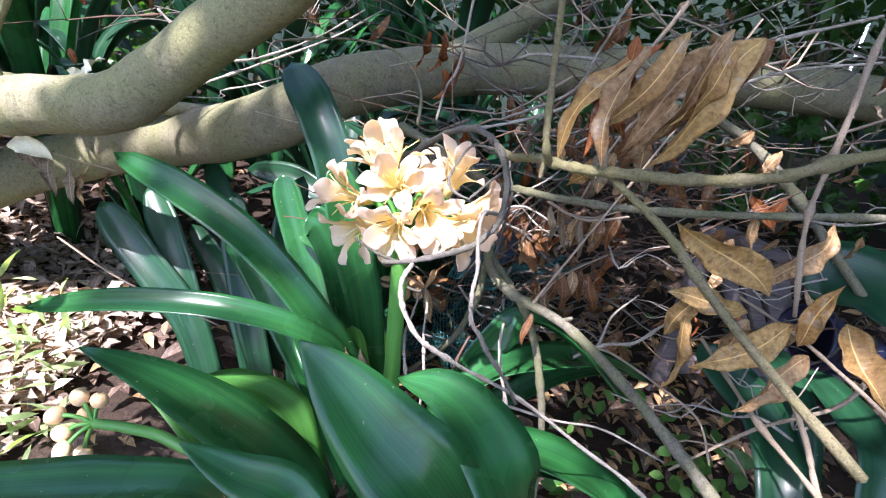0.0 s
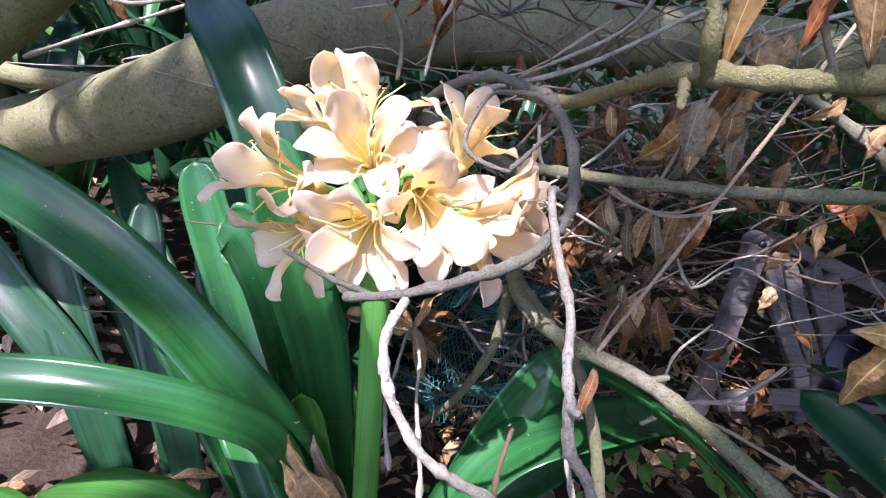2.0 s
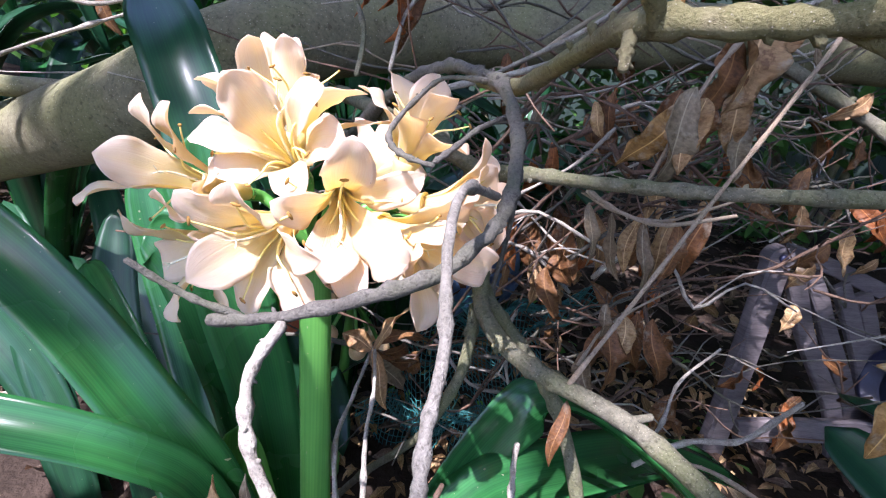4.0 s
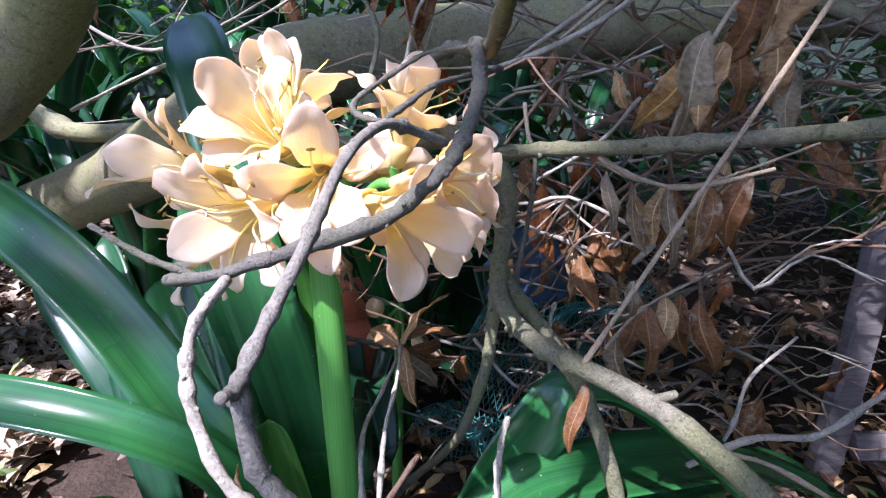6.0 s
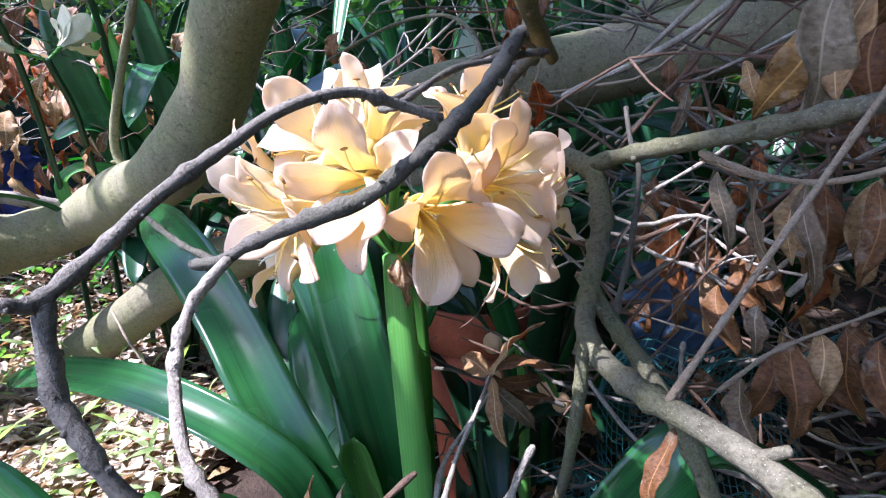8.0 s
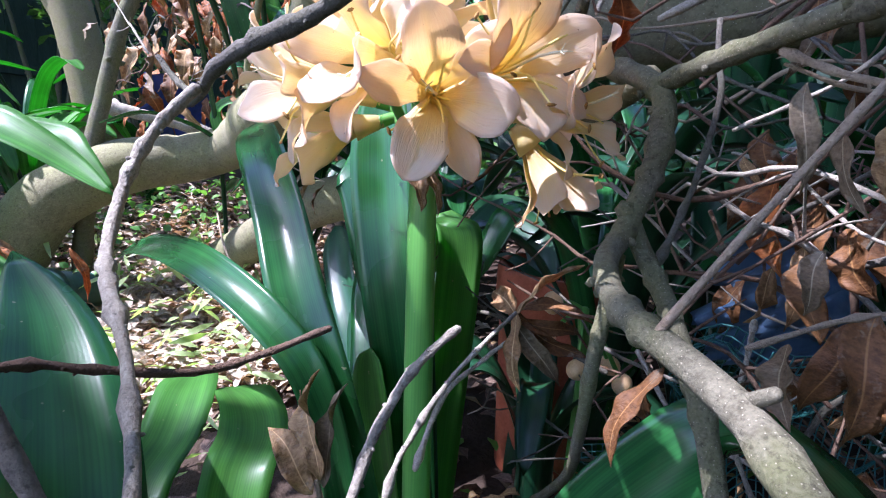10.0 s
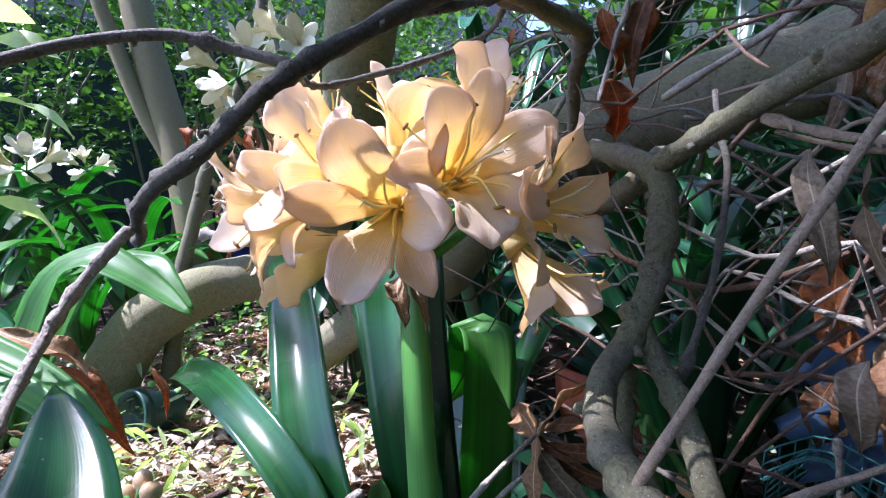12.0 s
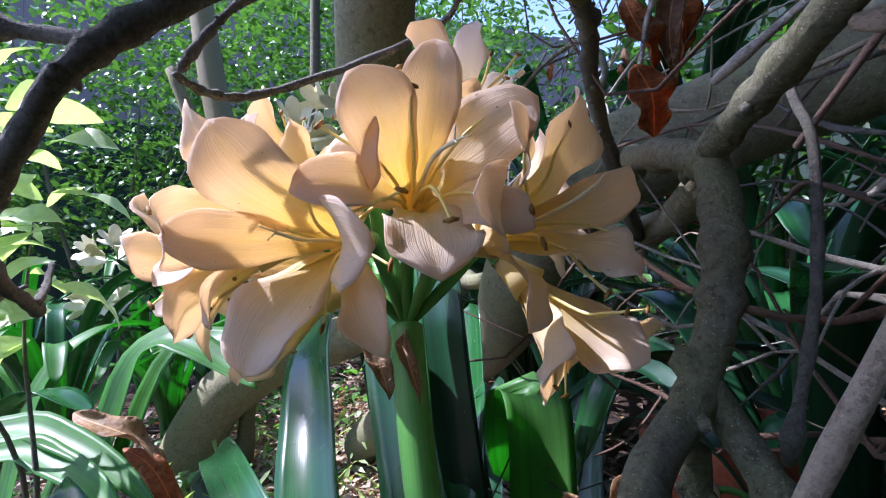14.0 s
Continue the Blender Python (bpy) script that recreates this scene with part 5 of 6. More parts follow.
twig_thing("dark twig crossing low in front of the leaves", [
    ([(0.072, -0.101, 0.357), (0.063, -0.121, 0.350), (0.059, -0.136, 0.349), (0.054, -0.156, 0.354), (0.052, -0.170, 0.358), (0.06, -0.2, 0.36)], 0.0013, 0.0014, 10)], REDBARK)
twig_thing("pale broken twig end below the flower", [
    ([(0.103, -0.080, 0.361), (0.100, -0.092, 0.353), (0.100, -0.101, 0.345), (0.102, -0.112, 0.332), (0.11, -0.13, 0.30), (0.12, -0.15, 0.2)], 0.0015, 0.0018, 10)], GREYBARK)
twig_thing("grey twig holding up the dead leaf whorl", [([(0.030, 0.055, 0.320), (0.034, 0.022, 0.311), (0.033, -0.003, 0.297), (0.036, -0.030, 0.280), (0.038, -0.05, 0.25), (0.03, -0.06, 0.12)], 0.0014, 0.0018, 14)], GREYBARK)


# ---- dry leaves ----
def dry_spray(name, label, leaves, stems, group="", stem_mat=None):
    """A spray of dead leaves on its stems. leaves: stalk, tip, width, material, fold."""
    off = leaves[0][0]
    root = thing(name, label, "dry leaves", group, place=off)
    for k, (a, b, w, mat, up) in enumerate(leaves):
        sd = k * 1.93 + len(label)
        part("dry_leaf", leaf_shape(bmesh.new(), a, b, w * 0.8, up, 0.5 + 0.4 * math.sin(sd), 0.4 + 0.25 * math.cos(sd), 0.34, sd, 20, 9, 0.0006, 0.10 + 0.07 * math.sin(sd * 2), offset=off), mat, root)
    for pts, r0, r1 in stems:
        part("stem", tube(pts, r0 * 0.75, r1 * 0.75, 6, None, None, 0.28, 12, 3, off), stem_mat or PALEBARK, root)
    return root


FRONT = (-0.15, -1, 0.35)
NEARBY = (-0.75, -0.7, 0.1)
dry_spray("dry_leaf_spray", "large golden-tan spotted dead leaves hanging in a bunch", [
    ((0.146, -0.138, 0.600), (0.132, -0.150, 0.523), 0.023, TAN, NEARBY), ((0.208, -0.159, 0.610), (0.155, -0.159, 0.532), 0.027, GOLD, FRONT),
    ((0.174, -0.140, 0.610), (0.128, -0.138, 0.541), 0.021, GOLD, NEARBY), ((0.152, -0.116, 0.602), (0.109, -0.124, 0.519), 0.022, GOLD, NEARBY),
    ((0.204, -0.145, 0.610), (0.147, -0.127, 0.536), 0.021, TAN, NEARBY), ((0.186, -0.175, 0.604), (0.160, -0.172, 0.556), 0.017, GOLD, FRONT),
    ((0.146, -0.116, 0.606), (0.153, -0.125, 0.540), 0.020, ORANGE, NEARBY), ((0.160, -0.126, 0.604), (0.122, -0.131, 0.528), 0.018, ORANGE, NEARBY),
    ((0.196, -0.150, 0.612), (0.150, -0.144, 0.534), 0.018, TAN, FRONT), ((0.216, -0.15, 0.612), (0.172, -0.150, 0.548), 0.020, BROWN, NEARBY)],
    [([(0.140, -0.134, 0.519), (0.136, -0.12, 0.545), (0.145, -0.11, 0.575), (0.17, -0.10, 0.61), (0.20, -0.09, 0.66)], 0.0014, 0.0022)])
dry_spray("dry_leaf_spray", "golden-brown curled dead leaves on pale stems", [
    ((0.302, -0.112, 0.428), (0.236, -0.068, 0.474), 0.038, GOLD, (-0.3, -0.8, 0.6)), ((0.298, -0.104, 0.410), (0.239, -0.081, 0.410), 0.028, GOLD, (-0.1, -0.5, 0.9)),
    ((0.265, -0.081, 0.412), (0.247, -0.082, 0.369), 0.024, GOLD, FRONT), ((0.260, -0.088, 0.393), (0.230, -0.130, 0.345), 0.018, GOLD, FRONT),
    ((0.312, -0.138, 0.419), (0.242, -0.146, 0.375), 0.030, GOLD, (-0.1, -0.5, 0.9)), ((0.318, -0.085, 0.425), (0.383, -0.052, 0.485), 0.028, TAN, FRONT),
    ((0.322, -0.150, 0.402), (0.271, -0.162, 0.356), 0.025, TAN, FRONT), ((0.307, -0.150, 0.410), (0.311, -0.163, 0.467), 0.020, GOLD, FRONT),
    ((0.324, -0.132, 0.422), (0.290, -0.096, 0.374), 0.023, TAN, FRONT), ((0.337, -0.150, 0.432), (0.347, -0.196, 0.390), 0.030, GOLD, FRONT),
    ((0.300, -0.110, 0.405), (0.271, -0.097, 0.346), 0.033, TAN, FRONT)],
    [([(0.295, -0.09, 0.418), (0.307, -0.105, 0.414), (0.318, -0.133, 0.411), (0.327, -0.174, 0.405), (0.331, -0.213, 0.400), (0.33, -0.29, 0.39)], 0.0014, 0.0022)])
HANG = (-0.3, -1, 0.1)
dry_spray("dry_leaf_spray", "narrow grey and brown dead leaves hanging from a thin twig", [
    ((0.156, 0.044, 0.440), (0.158, 0.039, 0.400), 0.011, GREYDRY, HANG), ((0.168, 0.043, 0.435), (0.178, 0.033, 0.394), 0.011, GREYDRY, (-0.9, -0.5, 0)), ((0.185, 0.045, 0.433), (0.182, 0.043, 0.397), 0.013, TAN, HANG),
    ((0.189, 0.037, 0.433), (0.187, 0.028, 0.384), 0.012, GREYDRY, HANG), ((0.212, 0.045, 0.432), (0.209, 0.044, 0.387), 0.015, BROWN, HANG), ((0.231, 0.055, 0.440), (0.228, 0.058, 0.393), 0.020, BROWN, HANG),
    ((0.218, 0.062, 0.432), (0.209, 0.070, 0.380), 0.018, TAN, HANG), ((0.200, 0.07, 0.43), (0.195, 0.075, 0.38), 0.02, BROWN, HANG)],
    [([(0.147, 0.040, 0.446), (0.17, 0.042, 0.436), (0.20, 0.042, 0.433), (0.23, 0.05, 0.441), (0.27, 0.06, 0.455)], 0.0011, 0.0010)])
dry_spray("dry_leaf_spray", "grey-gold dead leaves hanging in a long bunch", [
    ((0.198, 0.032, 0.510), (0.181, 0.036, 0.450), 0.024, GREYDRY, HANG), ((0.193, 0.034, 0.502), (0.169, 0.051, 0.460), 0.024, GOLD, HANG), ((0.202, 0.036, 0.506), (0.192, 0.024, 0.464), 0.024, TAN, HANG),
    ((0.250, 0.070, 0.556), (0.222, 0.052, 0.500), 0.036, TAN, HANG), ((0.228, 0.060, 0.540), (0.208, 0.050, 0.490), 0.026, BROWN, HANG), ((0.268, 0.078, 0.560), (0.252, 0.080, 0.520), 0.028, TAN, HANG),
    ((0.226, 0.115, 0.512), (0.222, 0.118, 0.450), 0.026, BROWN, HANG), ((0.236, 0.094, 0.513), (0.235, 0.098, 0.462), 0.022, BROWN, HANG), ((0.253, 0.105, 0.520), (0.268, 0.103, 0.470), 0.024, TAN, HANG), ((0.271, 0.100, 0.497), (0.270, 0.102, 0.452), 0.018, GREYDRY, HANG)],
    [([(0.182, 0.035, 0.455), (0.196, 0.030, 0.505), (0.222, 0.048, 0.538), (0.262, 0.074, 0.560), (0.30, 0.09, 0.57)], 0.0017, 0.0014), ([(0.222, 0.048, 0.538), (0.235, 0.09, 0.525), (0.27, 0.10, 0.515)], 0.0013, 0.0010)])
dry_spray("dry_leaf_spray", "rust-brown dead leaves crowding behind the branch", [
    ((0.124, 0.177, 0.413), (0.137, 0.163, 0.347), 0.030, ORANGE, HANG), ((0.115, 0.199, 0.435), (0.121, 0.195, 0.395), 0.020, BROWN, HANG), ((0.106, 0.217, 0.414), (0.098, 0.210, 0.366), 0.022, BROWN, HANG),
    ((0.164, 0.147, 0.380), (0.183, 0.137, 0.348), 0.023, BROWN, HANG), ((0.156, 0.124, 0.368), (0.164, 0.111, 0.327), 0.020, BROWN, HANG), ((0.152, 0.146, 0.370), (0.150, 0.133, 0.324), 0.018, TAN, HANG),
    ((0.145, 0.18, 0.40), (0.16, 0.17, 0.345), 0.026, BROWN, HANG), ((0.18, 0.18, 0.40), (0.19, 0.165, 0.34), 0.026, BROWN, HANG), ((0.20, 0.16, 0.41), (0.205, 0.15, 0.355), 0.024, TAN, HANG)],
    [([(0.09, 0.22, 0.42), (0.13, 0.18, 0.41), (0.17, 0.15, 0.38), (0.21, 0.14, 0.37)], 0.0016, 0.0011)], stem_mat=GREYBARK)
dry_spray("dry_leaf_spray", "brown and silvery dead leaves below the pale straight twig", [
    ((0.188, 0.052, 0.360), (0.183, 0.034, 0.314), 0.021, BROWN, HANG), ((0.197, 0.058, 0.362), (0.198, 0.048, 0.328), 0.018, TAN, HANG), ((0.163, 0.030, 0.347), (0.169, 0.018, 0.320), 0.015, GREYDRY, HANG),
    ((0.171, 0.024, 0.383), (0.167, 0.020, 0.361), 0.011, GREYDRY, HANG), ((0.18, 0.05, 0.355), (0.17, 0.05, 0.315), 0.018, BROWN, HANG), ((0.205, 0.06, 0.363), (0.215, 0.06, 0.32), 0.018, BROWN, HANG), ((0.22, 0.06, 0.36), (0.23, 0.055, 0.31), 0.02, BROWN, HANG)],
    [([(0.155, 0.01, 0.348), (0.178, 0.04, 0.358), (0.205, 0.06, 0.366), (0.24, 0.075, 0.38)], 0.0013, 0.0010)])
dry_spray("dry_leaf_spray", "withered narrow leaves hanging in the shade under the trunk", [
    ((0.139, 0.159, 0.494), (0.126, 0.160, 0.456), 0.010, GREYDRY, HANG), ((0.166, 0.115, 0.497), (0.178, 0.114, 0.472), 0.012, TAN, HANG), ((0.186, 0.131, 0.507), (0.185, 0.133, 0.469), 0.011, BROWN, HANG),
    ((0.121, 0.256, 0.532), (0.116, 0.259, 0.497), 0.016, BROWN, HANG), ((0.136, 0.256, 0.526), (0.129, 0.260, 0.488), 0.016, BROWN, HANG)],
    [([(0.10, 0.20, 0.49), (0.16, 0.14, 0.50), (0.20, 0.13, 0.515)], 0.0014, 0.0010)], stem_mat=GREYBARK)
dry_spray("dry_leaf_spray", "single brown curled leaf hanging from the branch", [((0.139, -0.024, 0.346), (0.133, -0.040, 0.315), 0.010, BROWN, HANG)], [])
dry_spray("dry_leaf_cluster", "whorl of spotted tan and red-brown dead leaves", [
    ((0.028, 0.058, 0.319), (0.060, 0.073, 0.353), 0.014, TAN, (-0.5, -0.6, 0.5)), ((0.028, 0.058, 0.319), (0.070, 0.088, 0.316), 0.012, BROWN, (0, -0.4, 0.9)), ((0.028, 0.058, 0.319), (0.060, 0.088, 0.290), 0.014, BROWN, FRONT),
    ((0.028, 0.058, 0.319), (0.053, 0.072, 0.276), 0.016, GREYDRY, FRONT), ((0.028, 0.058, 0.319), (0.043, 0.046, 0.278), 0.014, TAN, FRONT), ((0.028, 0.058, 0.319), (0.006, 0.064, 0.327), 0.019, TAN, FRONT),
    ((0.028, 0.058, 0.319), (0.052, 0.098, 0.300), 0.012, BROWN, FRONT)], [])
dry_spray("dry_leaf_spray", "thin orange-brown dead leaves lit from behind", [
    ((0.0241, 0.140, 0.562), (0.0135, 0.1606, 0.522), 0.022, ORANGE, (0.7, -0.7, 0)), ((0.0531, 0.0971, 0.5010), (0.0478, 0.1106, 0.4672), 0.024, ORANGE, (0.8, -0.6, 0.1)), ((0.040, 0.164, 0.585), (0.022, 0.168, 0.517), 0.018, BROWN, (0.7, -0.7, 0)),
    ((0.02, 0.20, 0.60), (0.0, 0.21, 0.55), 0.022, ORANGE, (0.7, -0.7, 0)), ((0.0, 0.22, 0.60), (-0.02, 0.23, 0.545), 0.02, ORANGE, (0.7, -0.7, 0))], [])
dry_spray("dry_leaf_bunch", "pale withered leaves lying at the foot of the plant", [
    ((-0.012, -0.052, 0.240), (-0.045, -0.030, 0.285), 0.020, TAN, (0, -0.6, 0.8)), ((-0.012, -0.052, 0.238), (-0.050, -0.042, 0.272), 0.022, TAN, (0.2, -0.6, 0.8)), ((-0.010, -0.054, 0.236), (-0.048, -0.060, 0.258), 0.020, TAN, (0, -0.6, 0.8)), ((-0.010, -0.050, 0.236), (-0.030, -0.020, 0.278), 0.016, GREYDRY, (0, -0.6, 0.8))],
    [([(-0.012, -0.052, 0.240), (-0.006, -0.04, 0.14), (0.0, -0.02, 0.02)], 0.002, 0.003)])
dry_spray("dry_leaf_spray", "shrivelled tan leaves hanging under the trunk", [
    ((-0.512, 0.226, 0.385), (-0.512, 0.205, 0.323), 0.024, GREYDRY, HANG), ((-0.495, 0.226, 0.375), (-0.487, 0.21, 0.312), 0.020, GREYDRY, HANG), ((-0.475, 0.23, 0.365), (-0.478, 0.215, 0.308), 0.022, TAN, HANG),
    ((-0.549, 0.215, 0.415), (-0.507, 0.205, 0.374), 0.040, CREAM, HANG), ((-0.558, 0.212, 0.40), (-0.521, 0.205, 0.362), 0.03, GREYDRY, HANG), ((-0.446, 0.235, 0.36), (-0.450, 0.22, 0.315), 0.016, BROWN, HANG)],
    [([(-0.57, 0.215, 0.415), (-0.51, 0.215, 0.385), (-0.43, 0.225, 0.365)], 0.0015, 0.001)])
dry_spray("fallen_flower", "wilted cream flower caught on the trunk", [((-0.520, 0.318, 0.480), (-0.495, 0.333, 0.507), 0.03, CREAM, FRONT), ((-0.520, 0.318, 0.480), (-0.540, 0.310, 0.485), 0.022, CREAM, FRONT), ((-0.515, 0.316, 0.477), (-0.483, 0.325, 0.480), 0.02, CREAM, FRONT)], [])
dry_spray("fallen_flower", "wilted cream flower hanging on a twig", [((-0.313, 0.034, 0.296), (-0.325, 0.022, 0.283), 0.014, CREAM, FRONT), ((-0.313, 0.034, 0.296), (-0.303, 0.03, 0.278), 0.014, TAN, FRONT)], [([(-0.40, 0.06, 0.33), (-0.313, 0.034, 0.297), (-0.2, 0.02, 0.26)], 0.0014, 0.001)])
dry_spray("dead_strap_leaf", "papery tan and rust dead strap leaf drooping to the ground", [
    ((-0.76, -0.205, 0.335), (-0.68, -0.085, 0.215), 0.055, TAN, (0.7, -0.2, 0.7)), ((-0.72, -0.15, 0.27), (-0.66, -0.05, 0.14), 0.045, ORANGE, (0.7, -0.2, 0.7))], [])
dry_spray("dead_strap_leaf", "rust-coloured dead leaf base on the bank", [((-0.85, -0.005, 0.225), (-0.82, 0.01, 0.13), 0.020, ORANGE, (0.8, -0.2, 0.5))], [])


def random_dead_shrub(label, seed, box, twigs, leaves, mats, size, barks=None, long=1.0):
    """Fine dead twigs with hanging leaves that fill the shade behind."""
    rnd = random.Random(seed)
    (x0, x1), (y0, y1), (z0, z1) = box
    root = thing("dead_shrub", label, "shrub", place=((x0 + x1) / 2, (y0 + y1) / 2, 0))
    off = tuple(root.location)
    for k in range(twigs):
        p = np.array((rnd.uniform(x0, x1), rnd.uniform(y0, y1), rnd.uniform(z0, z1)))
        a = rnd.uniform(-0.7, 0.7) + (math.pi if rnd.random() < 0.5 else 0)
        way = np.array((math.cos(a), 0.5 * math.sin(a), rnd.uniform(-0.3, 0.7)))
        ln = rnd.uniform(0.12, 0.34) * long
        side = np.array((rnd.gauss(0, 1), rnd.gauss(0, 1), rnd.gauss(0, 1.3)))
        pts = [p + way * ln * u + side * (0.06 * ln * math.sin(u * rnd.uniform(4, 9)) + 0.10 * ln * u * u) + np.array((rnd.gauss(0, 0.006), rnd.gauss(0, 0.006), rnd.gauss(0, 0.008))) for u in (0, 0.18, 0.36, 0.55, 0.75, 1.0)]
        bm = tube(pts, rnd.uniform(0.0010, 0.0021), 0.0006, 5, 16, None, 0.28, 9, k, off)
        for j in range(rnd.randrange(2, 6)):
            q = pts[1 + j % 4]
            e = np.array((rnd.gauss(0, 0.028), rnd.gauss(0, 0.028), rnd.uniform(-0.03, 0.045)))
            tube([q, q + e * 0.5 + np.array((0, 0, rnd.gauss(0, 0.005))), q + e], 0.0009, 0.0005, 4, 5, bm, 0.2, 2, j, off)
        part("twig", bm, (barks or (GREYBARK, REDBARK, DARKBARK, REDBARK, DARKBARK))[rnd.randrange(len(barks or "12345"))], root)
    for k in range(leaves):
        p = np.array((rnd.uniform(x0, x1), rnd.uniform(y0, y1), rnd.uniform(z0, z1)))
        s = size * rnd.uniform(0.6, 1.3)
        tip = p + np.array((rnd.gauss(0, 0.35), rnd.gauss(0, 0.3), -rnd.uniform(0.6, 1.0))) * s
        part("dry_leaf", leaf_shape(bmesh.new(), p, tip, s * rnd.uniform(0.24, 0.40), (rnd.gauss(0, 0.6), -1, rnd.gauss(0, 0.3)), rnd.uniform(0.2, 1.2), rnd.uniform(0.2, 0.6), 0.34, k, 10, 5, 0.0006, rnd.uniform(0.0, 0.2), offset=off), mats[rnd.randrange(len(mats))], root)
    return root


random_dead_shrub("tangle of dead twigs with brown hanging leaves", 4, ((0.10, 0.62), (0.20, 0.62), (0.12, 0.52)), 42, 85, (BROWN, BROWN, TAN, ORANGE), 0.062)
random_dead_shrub("tangle of dead twigs in the shade by the trunk", 9, ((0.25, 1.0), (0.25, 0.8), (0.45, 0.85)), 45, 45, (BROWN, BROWN, GREYDRY), 0.07)
random_dead_shrub("fine dead twigs and shrivelled leaves above the trunk", 14, ((-0.55, 0.15), (0.30, 0.60), (0.50, 0.85)), 40, 24, (BROWN, ORANGE, BROWN), 0.05)
random_dead_shrub("dense fine twigs over the dark litter", 33, ((0.18, 0.75), (0.12, 0.55), (0.10, 0.46)), 24, 10, (BROWN, TAN), 0.045)
random_dead_shrub("pale bare twigs arching over the dry leaves", 52, ((0.40, 0.85), (0.0, 0.35), (0.25, 0.66)), 15, 8, (TAN, GREYDRY), 0.05, (GREYBARK, PALEBARK, GREYBARK), 1.5)
random_dead_shrub("reddish dead twigs crossing behind the forked branch", 61, ((0.04, 0.22), (0.11, 0.25), (0.26, 0.50)), 20, 3, (BROWN, TAN), 0.04, (REDBARK, REDBARK, DARKBARK), 1.1)
random_dead_shrub("pale dead twigs sprawling over the low leaves", 71, ((0.38, 0.66), (-0.24, -0.02), (0.14, 0.34)), 18, 3, (TAN, GOLD), 0.04, (PALEBARK, GREYBARK, PALEBARK), 1.0)
random_dead_shrub("thin dead twigs crossing before the fallen trunk", 72, ((0.05, 0.6), (0.16, 0.34), (0.46, 0.66)), 26, 8, (BROWN, TAN), 0.045, (GREYBARK, PALEBARK, DARKBARK), 1.4)
random_dead_shrub("thin dead twigs close beside the forked branch", 21, ((0.06, 0.26), (0.10, 0.22), (0.20, 0.42)), 26, 6, (BROWN, TAN), 0.04)


# ---- berries ----
def berry_spray(label, places, stem, r):
    off = stem[0]
    root = thing("berry_cluster", label, "berries", "berry clusters", place=off)
    part("stalk", tube(stem, 0.0065, 0.005, 9, None, None, 0.1, 0, 0, off), STEM, root)
    tip = np.array(stem[-1])
    for k, p in enumerate(places):
        bm = bmesh.new()
        m = Matrix.Translation(np.subtract(p, off)) @ Euler((k, k * 0.7, 0)).to_matrix().to_4x4() @ Matrix.Diagonal((r, r * 0.92, r * 1.12, 1))
        bmesh.ops.create_uvsphere(bm, u_segments=14, v_segments=9, radius=1.0, matrix=m)
        b = part("berry", bm, BERRY, root)
        part("stalk", tube([tip, (tip + np.array(p)) / 2 + np.array((0, 0, 0.004)), p], 0.002, 0.0022, 6, 7, None, 0, 0, 0, off), STEM, root)
    return root


berry_spray("cluster of ripe peach-coloured berries near the litter", [(-0.292, -0.084, 0.231), (-0.276, -0.080, 0.226), (-0.309, -0.096, 0.217), (-0.300, -0.103, 0.202), (-0.292, -0.116, 0.194), (-0.290, -0.082, 0.208), (-0.291, -0.094, 0.170)],
            [(-0.03, -0.12, 0.03), (-0.134, -0.110, 0.169), (-0.204, -0.090, 0.193), (-0.243, -0.089, 0.203), (-0.275, -0.093, 0.209)], 0.0085)
berry_spray("tan berries hanging in the shade behind dead leaves", [(-0.030, 0.20, 0.285), (-0.028, 0.19, 0.255), (0.000, 0.20, 0.232), (0.004, 0.255, 0.222), (0.02, 0.25, 0.21)], [(-0.03, 0.26, 0.02), (-0.02, 0.25, 0.2), (-0.01, 0.22, 0.28)], 0.0095)


# ---- pots, sheet, net and boards in the shade ----
def lathe(profile, seg=36):
    bm = bmesh.new()
    rings = [[bm.verts.new((r * math.cos(6.28319 * k / seg), r * math.sin(6.28319 * k / seg), z)) for k in range(seg)] for r, z in profile]
    for a, b in zip(rings, rings[1:]):
        for k in range(seg):
            bm.faces.new((a[k], a[(k + 1) % seg], b[(k + 1) % seg], b[k]))
    bm.faces.new(rings[0][::-1])
    bm.faces.new(rings[-1])
    return bm


def pot(label, place, r, h, mat, turn=(0, 0, 0)):
    root = thing("plant_pot", label, "pot", place=place)
    root.rotation_euler = [radians(a) for a in turn]
    part("body", lathe([(r * 0.68, 0), (r * 0.70, 0.004), (r * 0.92, h * 0.82), (r * 0.86, h * 0.82), (r * 0.64, 0.012)]), mat, root)
    part("rim", lathe([(r * 0.925, h * 0.80), (r * 1.0, h * 0.81), (r * 1.02, h * 0.98), (r * 1.0, h), (r * 0.90, h), (r * 0.875, h * 0.80)]), mat, root)
    return root


pot("red terracotta pot standing behind the flower stem", (-0.135, 0.365, 0.0), 0.075, 0.28, TERRACOTTA, (0, 3, 0))
pot("navy blue plastic pot tipped beside the wooden chair", (0.90, 0.36, 0.12), 0.062, 0.17, NAVYPOT, (0, -75, 8))
pot("dark green plastic pot lying on its side", (-0.97, 0.045, 0.115), 0.050, 0.095, GREENPOT, (84, 0, 25))


